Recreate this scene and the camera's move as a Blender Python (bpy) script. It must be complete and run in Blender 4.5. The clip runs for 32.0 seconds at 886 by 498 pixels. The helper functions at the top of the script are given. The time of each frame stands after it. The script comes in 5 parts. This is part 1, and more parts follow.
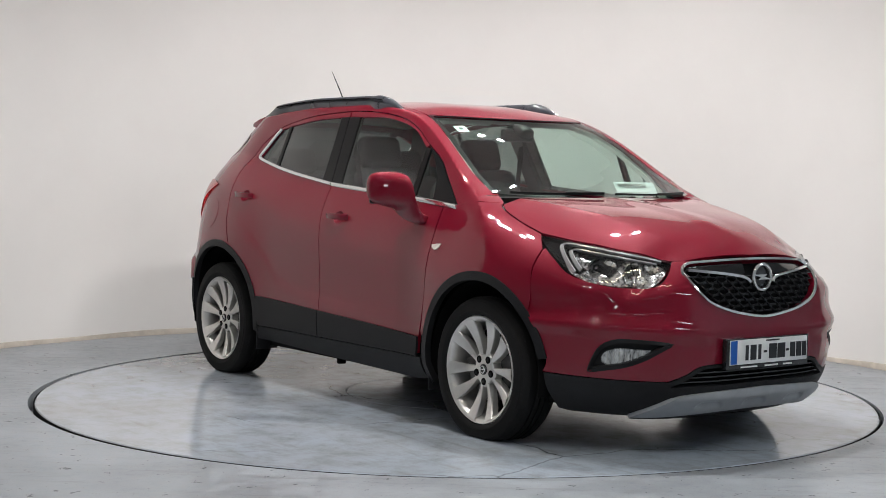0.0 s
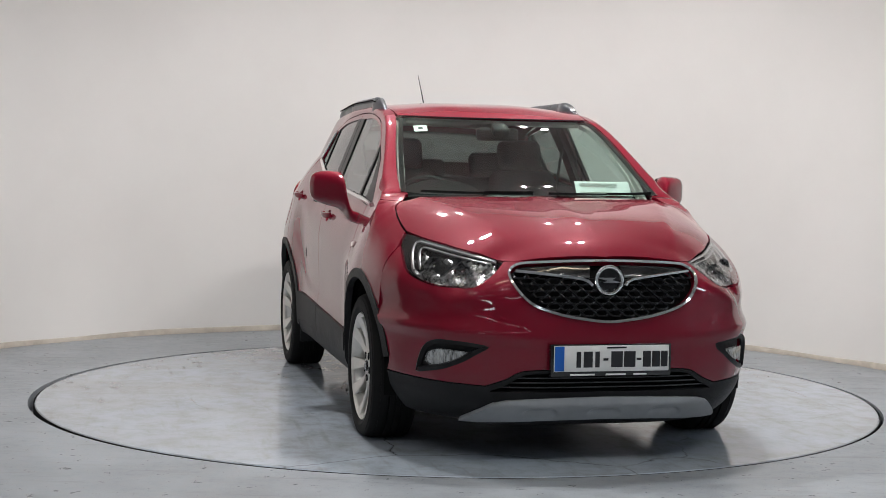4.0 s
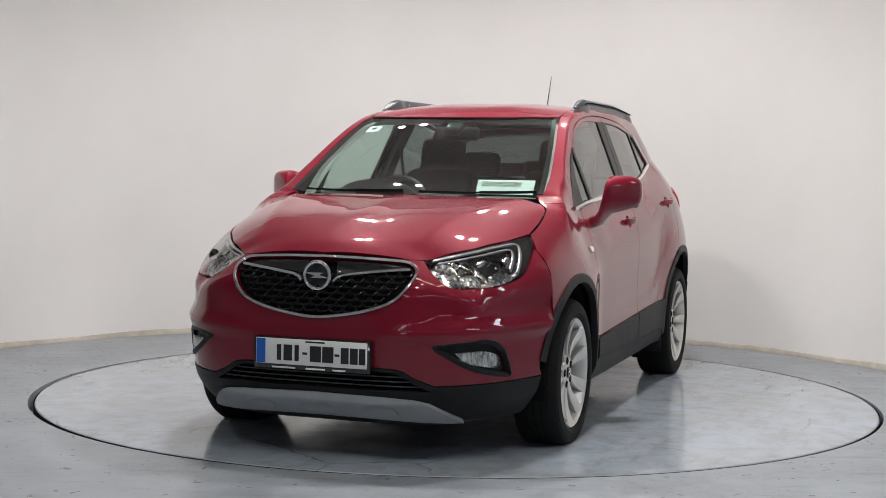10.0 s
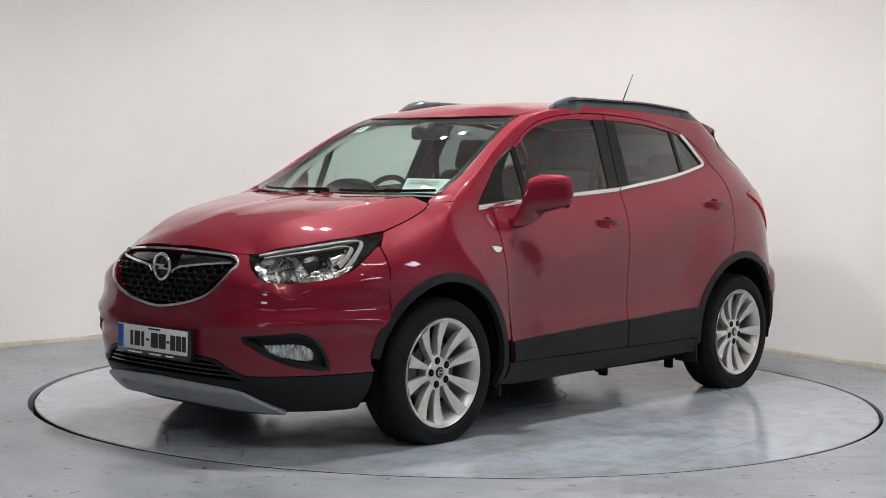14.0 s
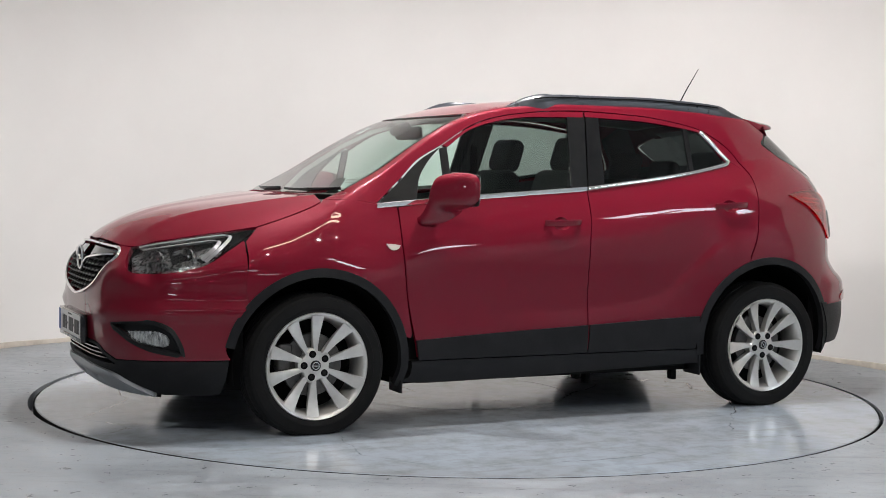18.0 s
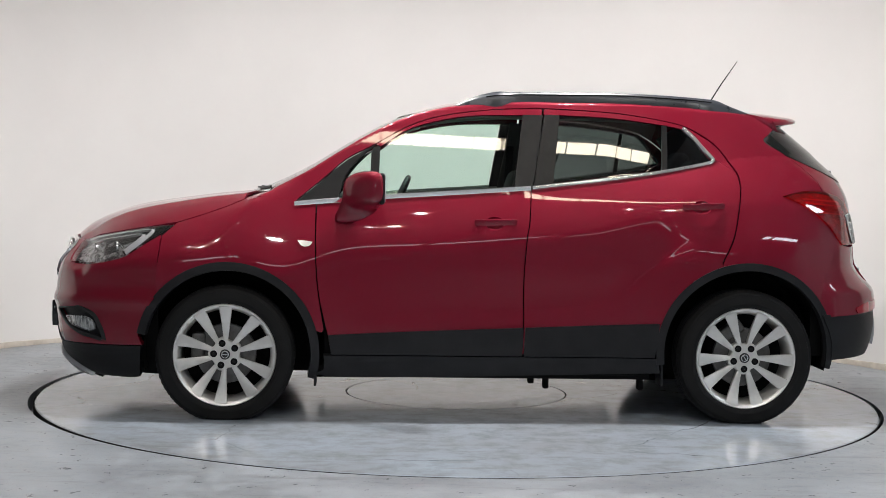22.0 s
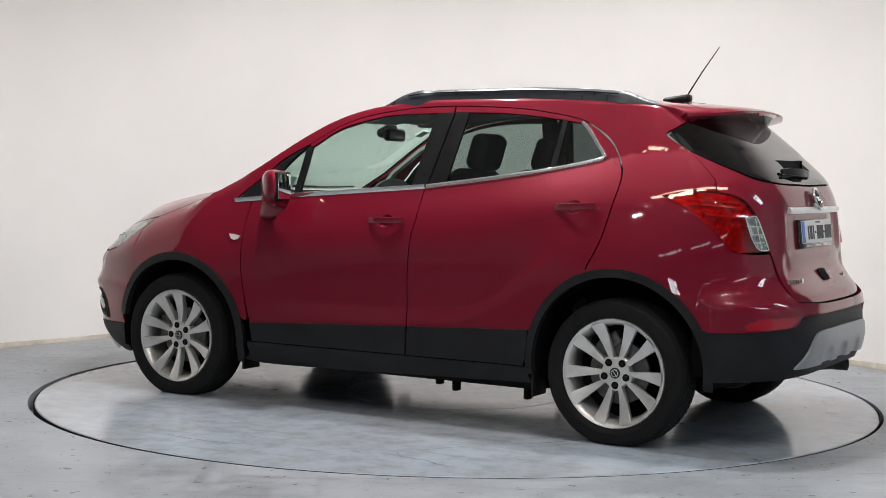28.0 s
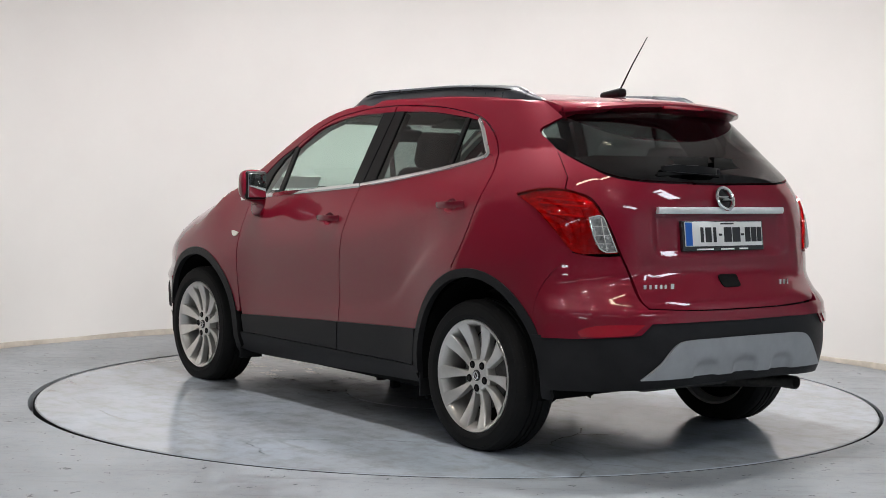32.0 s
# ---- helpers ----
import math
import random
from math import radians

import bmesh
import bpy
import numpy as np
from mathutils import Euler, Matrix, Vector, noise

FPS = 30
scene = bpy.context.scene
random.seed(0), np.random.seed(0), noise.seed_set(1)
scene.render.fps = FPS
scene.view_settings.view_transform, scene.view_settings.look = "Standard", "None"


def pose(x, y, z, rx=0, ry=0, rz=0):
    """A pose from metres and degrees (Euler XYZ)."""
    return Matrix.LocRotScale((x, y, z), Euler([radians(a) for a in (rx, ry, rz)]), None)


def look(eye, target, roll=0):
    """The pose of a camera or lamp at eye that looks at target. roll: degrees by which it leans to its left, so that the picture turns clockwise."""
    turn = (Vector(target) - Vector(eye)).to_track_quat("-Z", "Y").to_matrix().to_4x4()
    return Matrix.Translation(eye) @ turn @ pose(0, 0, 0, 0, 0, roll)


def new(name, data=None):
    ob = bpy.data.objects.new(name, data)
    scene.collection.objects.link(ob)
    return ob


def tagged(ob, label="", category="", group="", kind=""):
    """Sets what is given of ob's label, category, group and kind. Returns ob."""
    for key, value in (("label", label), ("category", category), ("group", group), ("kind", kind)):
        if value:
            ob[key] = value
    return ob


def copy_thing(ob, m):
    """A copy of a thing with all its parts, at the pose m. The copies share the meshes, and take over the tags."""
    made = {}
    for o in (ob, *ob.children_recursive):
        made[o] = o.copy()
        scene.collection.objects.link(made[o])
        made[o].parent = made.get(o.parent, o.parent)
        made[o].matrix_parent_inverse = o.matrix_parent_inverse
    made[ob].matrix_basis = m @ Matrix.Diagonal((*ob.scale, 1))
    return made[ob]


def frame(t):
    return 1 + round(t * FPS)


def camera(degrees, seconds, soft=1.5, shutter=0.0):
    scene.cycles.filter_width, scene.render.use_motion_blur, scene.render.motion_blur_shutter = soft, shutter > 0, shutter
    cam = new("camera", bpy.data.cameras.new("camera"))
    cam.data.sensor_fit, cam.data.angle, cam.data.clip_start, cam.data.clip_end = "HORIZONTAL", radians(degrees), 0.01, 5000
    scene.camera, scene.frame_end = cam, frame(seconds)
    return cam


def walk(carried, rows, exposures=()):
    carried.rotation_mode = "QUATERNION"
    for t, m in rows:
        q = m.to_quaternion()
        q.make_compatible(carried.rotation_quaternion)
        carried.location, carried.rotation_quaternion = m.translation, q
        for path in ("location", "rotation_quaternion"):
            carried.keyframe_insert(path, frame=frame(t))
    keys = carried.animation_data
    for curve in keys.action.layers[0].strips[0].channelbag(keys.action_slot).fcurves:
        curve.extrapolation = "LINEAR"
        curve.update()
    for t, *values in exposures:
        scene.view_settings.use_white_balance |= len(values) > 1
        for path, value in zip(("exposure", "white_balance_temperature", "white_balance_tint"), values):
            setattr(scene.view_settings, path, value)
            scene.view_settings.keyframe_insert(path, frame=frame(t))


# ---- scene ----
# The camera stands still; the turntable and the car on it turn.
cam = camera(34.6, 32.0, soft=0.5)
EYE, TARGET = (0.0, -7.887, 1.191), (-0.109, 2.100, 0.691)
walk(cam, [(0, look(EYE, TARGET, 1.0)), (32, look(EYE, TARGET, 1.0))], exposures=[(0, 0.70, 6500, 10), (6, 0.53, 6500, 10), (13, 0.70, 6500, 10), (23, 0.82, 6500, 10), (32, 0.84, 6500, 10)])

# ---- world and lamps ----
world = bpy.data.worlds.new("world")
scene.world = world
world.use_nodes = True
world.node_tree.nodes["Background"].inputs[0].default_value = (0.9, 0.93, 1.0, 1)
world.node_tree.nodes["Background"].inputs[1].default_value = 0.05


# ---- materials ----
def material(name, color, rough=0.5, metal=0.0, coat=0.0, spec=0.5, **more):
    m = bpy.data.materials.new(name)
    m.use_nodes = True
    b = m.node_tree.nodes["Principled BSDF"]
    b.inputs["Base Color"].default_value = (*color, 1)
    b.inputs["Roughness"].default_value = rough
    b.inputs["Metallic"].default_value = metal
    b.inputs["Coat Weight"].default_value = coat
    b.inputs["Coat Roughness"].default_value = 0.03
    b.inputs["Specular IOR Level"].default_value = spec
    for key, value in more.items():
        b.inputs[key].default_value = value
    return m


def nodes_of(m):
    t = m.node_tree
    return t, t.nodes["Principled BSDF"]


def add(t, kind, **values):
    n = t.nodes.new(kind)
    for key, value in values.items():
        if key in n.inputs:
            n.inputs[key].default_value = value
    return n


def mottled(m, low, high, scale, detail=6, rough=None, bump=0.0, bump_scale=200.0, stretch=(1, 1, 1)):
    """Colour between low and high by noise in the object's space, roughness and relief likewise."""
    t, b = nodes_of(m)
    co = add(t, "ShaderNodeTexCoord")
    mp = add(t, "ShaderNodeMapping", Scale=stretch)
    n = add(t, "ShaderNodeTexNoise", Scale=scale, Detail=detail, Roughness=0.6)
    r = add(t, "ShaderNodeValToRGB")
    r.color_ramp.elements[0].position, r.color_ramp.elements[1].position = 0.3, 0.7
    r.color_ramp.elements[0].color, r.color_ramp.elements[1].color = (*low, 1), (*high, 1)
    t.links.new(co.outputs["Object"], mp.inputs[0])
    t.links.new(mp.outputs[0], n.inputs["Vector"])
    t.links.new(n.outputs[0], r.inputs[0])
    t.links.new(r.outputs[0], b.inputs["Base Color"])
    if rough:
        k = add(t, "ShaderNodeMapRange")
        k.inputs[3].default_value, k.inputs[4].default_value = rough
        t.links.new(n.outputs[0], k.inputs[0])
        t.links.new(k.outputs[0], b.inputs["Roughness"])
    if bump:
        n2 = add(t, "ShaderNodeTexNoise", Scale=bump_scale, Detail=3)
        bp = add(t, "ShaderNodeBump", Strength=bump, Distance=0.002)
        t.links.new(co.outputs["Object"], n2.inputs["Vector"])
        t.links.new(n2.outputs[0], bp.inputs["Height"])
        t.links.new(bp.outputs[0], b.inputs["Normal"])
    return m


PAINT = mottled(material("red_paint", (0.20, 0.001, 0.02), 0.45, 0.12, 1.0, 0.05), (0.162, 0.0044, 0.0165), (0.182, 0.0054, 0.0190), 900, 1)
PLASTIC = mottled(material("black_plastic", (0.02, 0.02, 0.021), 0.55, 0.0, 0.0, 0.2), (0.010, 0.010, 0.011), (0.017, 0.017, 0.018), 9, rough=(0.42, 0.60), bump=0.25, bump_scale=900)
RUBBER = mottled(material("tyre_rubber", (0.015, 0.015, 0.015), 0.75, 0.0, 0.0, 0.2), (0.005, 0.005, 0.005), (0.0105, 0.010, 0.0098), 14, rough=(0.6, 0.85))
ALLOY = mottled(material("silver_alloy", (0.7, 0.68, 0.65), 0.34, 0.6, 0.3), (0.60, 0.58, 0.545), (0.72, 0.70, 0.665), 12, rough=(0.28, 0.42))
WHITE = mottled(material("white_wall", (0.8, 0.78, 0.75), 0.75), (0.725, 0.704, 0.676), (0.775, 0.754, 0.726), 0.8)


# Near-black for hidden parts; shade in gaps and hollows is in this colour.
DARK = material("near_black", (0.005, 0.005, 0.005), 0.8, 0.0, 0.0, 0.1)


# ---- mesh helpers ----
def part(name, bm, mat, parent=None, label="", smooth=40):
    """Link a bmesh as one mesh object."""
    me = bpy.data.meshes.new(name)
    bm.normal_update()
    bm.to_mesh(me)
    bm.free()
    for m in mat if isinstance(mat, (list, tuple)) else [mat]:
        me.materials.append(m)
    if smooth:
        me.shade_smooth()
        me.set_sharp_from_angle(angle=radians(smooth))
    ob = new(name, me)
    if parent:
        ob.parent = parent
    if label:
        tagged(ob, label)
    return ob


def curve(points):
    """A smooth curve through (a, b) pairs as a function of a."""
    p = sorted(points)
    xs, ys = np.array([q[0] for q in p]), np.array([q[1] for q in p])
    h = np.diff(xs)
    d = np.diff(ys) / h
    m = np.empty(len(xs))
    m[0], m[-1] = d[0], d[-1]
    m[1:-1] = np.where(d[:-1] * d[1:] > 0, 2 * d[:-1] * d[1:] / (d[:-1] + d[1:] + 1e-12), 0)

    def at(a):
        a = np.clip(a, xs[0], xs[-1])
        i = np.clip(np.searchsorted(xs, a) - 1, 0, len(h) - 1)
        s = (a - xs[i]) / h[i]
        return (ys[i] * (1 + 2 * s) + m[i] * h[i] * s) * (1 - s) ** 2 + (ys[i + 1] * (3 - 2 * s) + m[i + 1] * h[i] * (s - 1)) * s ** 2
    return at


def from_grid(points, close=False):
    """A bmesh from a 2D array of points."""
    bm = bmesh.new()
    rows = [[bm.verts.new(p) for p in row] for row in points]
    for a, b in zip(rows, rows[1:]):
        n = len(a)
        for i in range(n if close else n - 1):
            j = (i + 1) % n
            bm.faces.new((a[i], a[j], b[j], b[i]))
    return bm


def lathe(profile, steps=48, axis="Y"):
    """A bmesh turned from (radius, along) pairs."""
    rows = []
    for r, a in profile:
        ring = []
        for k in range(steps):
            c, s = math.cos(2 * math.pi * k / steps), math.sin(2 * math.pi * k / steps)
            ring.append({"Y": (r * c, a, r * s), "Z": (r * c, r * s, a), "X": (a, r * c, r * s)}[axis])
        rows.append(ring)
    bm = from_grid(rows, True)
    bmesh.ops.remove_doubles(bm, verts=bm.verts, dist=1e-5)
    bmesh.ops.recalc_face_normals(bm, faces=bm.faces)
    return bm


def glass(name, tint, rough=0.0):
    """A thin pane: tinted see-through with a mirror's gloss on it."""
    m = bpy.data.materials.new(name)
    m.use_nodes = True
    t = m.node_tree
    t.nodes.clear()
    o = add(t, "ShaderNodeOutputMaterial")
    mix = add(t, "ShaderNodeMixShader")
    clear = add(t, "ShaderNodeBsdfTransparent", Color=(*tint, 1))
    gloss = add(t, "ShaderNodeBsdfGlossy", Roughness=rough)
    f = add(t, "ShaderNodeLayerWeight", Blend=0.5)
    p = t.nodes.new("ShaderNodeMath")
    p.operation = "POWER"
    p.inputs[1].default_value = 3.0
    k = t.nodes.new("ShaderNodeMath")
    k.operation = "MULTIPLY_ADD"
    k.inputs[1].default_value, k.inputs[2].default_value = 0.85, 0.075
    t.links.new(f.outputs["Facing"], p.inputs[0])
    t.links.new(p.outputs[0], k.inputs[0])
    t.links.new(k.outputs[0], mix.inputs[0])
    t.links.new(clear.outputs[0], mix.inputs[1])
    t.links.new(gloss.outputs[0], mix.inputs[2])
    t.links.new(mix.outputs[0], o.inputs[0])
    return m


GLASS = glass("clear_glass", (0.82, 0.96, 0.90))
TINTED = glass("privacy_glass", (0.27, 0.31, 0.30))
REAR_GLASS = glass("rear_glass", (0.12, 0.135, 0.135))
SMOKED = mottled(material("smoked_grey", (0.22, 0.22, 0.22), 0.25, 0.35, 0.5), (0.10, 0.10, 0.10), (0.34, 0.34, 0.34), 40, 2, rough=(0.15, 0.35))
LENS = glass("lamp_lens", (0.93, 0.94, 0.95))
RED_GLASS = glass("red_glass", (0.78, 0.012, 0.022))
# Bright and dark red in the bowl's colour imitate light caught by facets.
RED_BOWL = mottled(material("red_bowl", (0.8, 0.1, 0.08), 0.25, 0.25, 0.6), (0.26, 0.004, 0.014), (0.66, 0.014, 0.034), 30, 3, rough=(0.15, 0.35), stretch=(1, 1, 1.8))
RED_LENS = material("red_lens", (0.32, 0.0008, 0.012), 0.1, 0.0, 1.0)
RED_INNER = material("red_reflector", (0.85, 0.035, 0.06), 0.2, 0.2, 0.8)
CLEAR_LENS = material("clear_lens", (0.68, 0.67, 0.63), 0.15, 0.4, 1.0)
CHROME = material("chrome", (0.84, 0.84, 0.83), 0.10, 0.9)
SATIN = mottled(material("satin_silver", (0.36, 0.37, 0.38), 0.38, 0.4), (0.33, 0.34, 0.35), (0.39, 0.40, 0.41), 10, rough=(0.32, 0.45))
GLOSS_BLACK = material("gloss_black", (0.012, 0.012, 0.013), 0.12, 0.0, 0.5)
MESH_BLACK = material("mesh_black", (0.010, 0.010, 0.011), 0.28, 0.0, 0.0, 0.28)
SATIN_BLACK = mottled(material("satin_black", (0.022, 0.022, 0.023), 0.4, 0.0, 0.0, 0.18), (0.005, 0.005, 0.0055), (0.010, 0.010, 0.010), 12, rough=(0.25, 0.42))
RAIL = mottled(material("rail_grey", (0.03, 0.033, 0.038), 0.3), (0.024, 0.027, 0.033), (0.036, 0.039, 0.046), 14, rough=(0.22, 0.36))
FABRIC = mottled(material("seat_fabric", (0.03, 0.03, 0.032), 0.9), (0.022, 0.022, 0.024), (0.045, 0.044, 0.045), 60, bump=0.4, bump_scale=700)
TRIM_GREY = mottled(material("light_trim", (0.42, 0.41, 0.38), 0.8), (0.38, 0.37, 0.345), (0.46, 0.45, 0.42), 20)
DASH = mottled(material("dash_plastic", (0.02, 0.02, 0.02), 0.6), (0.015, 0.015, 0.015), (0.028, 0.028, 0.028), 30, rough=(0.5, 0.7))
MIRROR = material("mirror_glass", (0.9, 0.9, 0.9), 0.02, 1.0)
PLATE_WHITE = mottled(material("plate_white", (0.72, 0.72, 0.70), 0.35), (0.68, 0.68, 0.66), (0.75, 0.75, 0.73), 9)
PLATE_BLUE = material("plate_blue", (0.01, 0.10, 0.42), 0.35)
INK = material("ink", (0.012, 0.012, 0.014), 0.5)
PAPER = mottled(material("paper", (0.75, 0.78, 0.76), 0.7), (0.70, 0.74, 0.72), (0.80, 0.82, 0.80), 25)
# Dark and pale flecks in the bowl's colour imitate glints in chrome facets.
LAMP_BOWL = mottled(material("lamp_bowl", (0.40, 0.40, 0.40), 0.16, 0.85), (0.03, 0.03, 0.03), (0.42, 0.42, 0.41), 70, 3, rough=(0.20, 0.36), stretch=(1, 1, 0.8))
AMBER = material("amber_clear", (0.8, 0.72, 0.66), 0.12, 0.3, 1.0)
BRIGHT = mottled(material("brushed_chrome", (0.8, 0.8, 0.79), 0.35, 0.5, 0.3), (0.74, 0.74, 0.73), (0.84, 0.84, 0.83), 20, rough=(0.28, 0.42))
STEEL = mottled(material("brake_steel", (0.14, 0.135, 0.13), 0.5, 0.8), (0.10, 0.097, 0.093), (0.18, 0.175, 0.17), 25)
# Pale and dark streaks in the colour replace the reflector's own reflections.
FOG = mottled(material("fog_reflector", (0.5, 0.5, 0.48), 0.2, 0.2, 0.6), (0.10, 0.10, 0.10), (0.80, 0.80, 0.78), 42, 2, stretch=(1, 2.2, 0.6))


RUSTY = mottled(material("dull_steel", (0.06, 0.057, 0.054), 0.6, 0.5), (0.035, 0.033, 0.031), (0.08, 0.075, 0.07), 30)
WHITE_GUIDE = material("light_guide", (0.56, 0.56, 0.55), 0.18, 0.2, 1.0)
# ---- the car's form: half-width over length and height, and height of hood, screen and roof ----
FRONT_X = curve([(0.14, 1.98), (0.20, 2.10), (0.28, 2.165), (0.40, 2.195), (0.55, 2.205), (0.68, 2.195), (0.78, 2.17), (0.84, 2.135), (0.885, 2.08), (0.935, 1.985), (0.995, 1.83), (1.045, 1.67), (1.11, 1.37), (1.15, 1.17), (1.2, 1.0), (1.3, 0.9)])
REAR_X = curve([(0.14, -1.80), (0.22, -1.94), (0.30, -2.0), (0.36, -2.035), (0.48, -2.058), (0.6, -2.053), (0.68, -2.035), (0.74, -1.99), (0.80, -1.955), (0.9, -1.945), (1.0, -1.935), (1.1, -1.92), (1.2, -1.88), (1.3, -1.785), (1.4, -1.67), (1.5, -1.545), (1.57, -1.44), (1.62, -1.3)])
HALF_W = curve([(0.14, 0.745), (0.20, 0.795), (0.26, 0.828), (0.31, 0.846), (0.42, 0.852), (0.6, 0.852), (0.78, 0.853), (0.9, 0.848), (1.0, 0.838), (1.08, 0.825), (1.15, 0.80), (1.25, 0.75), (1.4, 0.68), (1.6, 0.6)])
BELT_Z = curve([(1.6, 1.04), (0.95, 1.052), (0.54, 1.088), (-0.22, 1.145), (-0.86, 1.232), (-1.10, 1.28), (-1.3, 1.32), (-1.6, 1.34), (-2.0, 1.36)])
BELT_Y = curve([(2.2, 1.3), (1.6, 0.97), (1.2, 0.815), (0.95, 0.772), (0.5, 0.762), (0.0, 0.757), (-0.6, 0.74), (-1.14, 0.69), (-1.5, 0.665), (-2.0, 0.63)])
SWEEP = curve([(0.9, 0.54), (0.0, 0.552), (-0.4, 0.575), (-0.62, 0.628), (-0.8, 0.775), (-0.95, 0.89), (-1.1, 0.96)])
SHOULDER = curve([(1.0, 0.45), (0.4, 0.45), (-0.5, 0.55), (-1.1, 0.85), (-1.6, 0.75), (-2.0, 0.7)])
ROOF_Z = curve([(1.5, 1.00), (1.25, 1.095), (1.183, 1.118), (1.094, 1.150), (1.024, 1.182), (0.968, 1.211), (0.884, 1.256), (0.744, 1.343), (0.604, 1.425), (0.463, 1.496), (0.322, 1.547), (0.181, 1.583), (0.0, 1.606), (-0.2, 1.618), (-0.6, 1.618), (-1.0, 1.603), (-1.3, 1.578), (-1.6, 1.545), (-2.1, 1.49)])
CROWN = curve([(1.5, 0.07), (0.4, 0.07), (0.1, 0.10), (-1.2, 0.10), (-2.0, 0.10)])
MID_F, MID_R, N_R, LEAN = 0.9, -0.9, 4.3, 0.42
NOSE_N = curve([(0.14, 3.3), (0.6, 3.6), (0.8, 3.3), (0.95, 2.8), (1.0, 2.6)])


BONNET_Z = curve([(2.17, 0.80), (2.145, 0.84), (2.115, 0.875), (2.05, 0.927), (1.967, 0.968), (1.816, 1.017), (1.665, 1.046), (1.514, 1.068), (1.362, 1.088), (1.2, 1.103), (1.0, 1.118)])
BONNET_P = curve([(0.95, 7.0), (1.25, 6.0), (1.55, 4.2), (1.8, 3.2), (2.0, 2.3), (2.12, 2.0)])
BONNET_Y = curve([(2.2, 0.40), (2.02, 0.41), (1.94, 0.49), (1.80, 0.585), (1.66, 0.66), (1.53, 0.705), (1.40, 0.735), (1.25, 0.755), (1.0, 0.76)])
BONNET_E = curve([(2.12, 0.085), (2.02, 0.090), (1.94, 0.097), (1.80, 0.107), (1.66, 0.108), (1.53, 0.104), (1.40, 0.098), (1.30, 0.085), (1.20, 0.060), (1.0, 0.050)])


def soft_min(a, b, k):
    h = np.maximum(k - np.abs(a - b), 0) / k
    return np.minimum(a, b) - h * h * k / 4


def ends(x, z):
    """How the plan narrows to nothing at the car's two ends."""
    f = np.clip((x - MID_F) / np.maximum(FRONT_X(z) - MID_F, 0.02), 0, 1)
    r = np.clip((MID_R - x) / np.maximum(MID_R - REAR_X(z), 0.02), 0, 1)
    n = NOSE_N(z)
    return np.maximum(1 - f ** n, 0) ** (1 / n) * np.maximum(1 - r ** N_R, 0) ** (1 / N_R)


def half_width(x, z):
    x, z = np.asarray(x, float), np.asarray(z, float)
    e = ends(x, z)
    fade = np.clip((1.02 - z) / 0.35, 0, 1)
    fade = fade * fade * (3 - 2 * fade)
    high = np.clip((1.16 - z) / 0.40, 0, 1)
    flare = 0.044 * np.exp(-((x - 1.29) / 0.46) ** 4) * fade + 0.044 * np.exp(-((x + 1.33) / 0.46) ** 4) * high * high * (3 - 2 * high)
    # the sweep pressed into the doors: a hollow over a crease that climbs steeply before the rear arch
    d = z - SWEEP(x)
    press = 0.0065 * np.where(d > 0, np.exp(-(d / 0.17) ** 2), np.exp(-(d / 0.045) ** 2)) * np.clip((0.75 - x) / 0.7, 0, 1) * np.clip((x + 1.08) / 0.2, 0, 1)
    low = (HALF_W(z) + flare - press) * e
    belt_z, belt_y = BELT_Z(x), BELT_Y(x)
    shoulder = (belt_y + SHOULDER(x) * (belt_z - z)) * np.maximum(e, 1e-6) ** 0.8
    glass = (belt_y - LEAN * (z - belt_z)) * np.maximum(e, 1e-6) ** 0.8
    y = np.where(z < belt_z, soft_min(low, shoulder, 0.05), np.minimum(glass, low + 0.3))
    room = np.sqrt(np.maximum(ROOF_Z(x) - z, 0) / CROWN(x))
    over = BONNET_Y(x) * (np.maximum(BONNET_Z(x) - z, 0) / BONNET_E(x)) ** (1 / BONNET_P(x))
    w = np.clip((1.22 - x) / 0.18, 0, 1)
    w = w * w * (3 - 2 * w)
    room = np.where(x > 1.22, over, over * (1 - w) + np.maximum(room, over * (w < 1)) * w)
    y = soft_min(y, room, np.where(x > 1.1, 0.03, 0.065))
    return np.where(e < 1e-9, -1.0, y)


def top(x, y):
    """Height of the screen and the roof."""
    x, y = np.asarray(x, float), np.abs(np.asarray(y, float))
    side = BELT_Z(x) + (BELT_Y(x) - y) / LEAN
    return soft_min(ROOF_Z(x) - CROWN(x) * y * y, side, 0.05)


def bonnet(x, y):
    """Height of the bonnet."""
    x = np.asarray(x, float)
    return BONNET_Z(x) - BONNET_E(x) * (np.abs(np.asarray(y, float)) / BONNET_Y(x)) ** BONNET_P(x)


def around(a, z, x0):
    """The point of the body at height z, a degrees round the upright line through (x0, 0); 0 is the car's front."""
    a, z = np.radians(np.asarray(a, float)), np.asarray(z, float)
    lo, hi = np.zeros(a.shape), np.full(a.shape, 2.6)
    for _ in range(34):
        mid = (lo + hi) / 2
        inside = half_width(x0 + mid * np.cos(a), z) > np.abs(mid * np.sin(a))
        lo, hi = np.where(inside, mid, lo), np.where(inside, hi, mid)
    return np.stack([x0 + lo * np.cos(a), lo * np.sin(a), z], -1)


OFFSET = Vector((-0.0875, 0.108, 0.0))
car = tagged(new("car"), "glossy deep red compact crossover car parked on the turntable", "car")


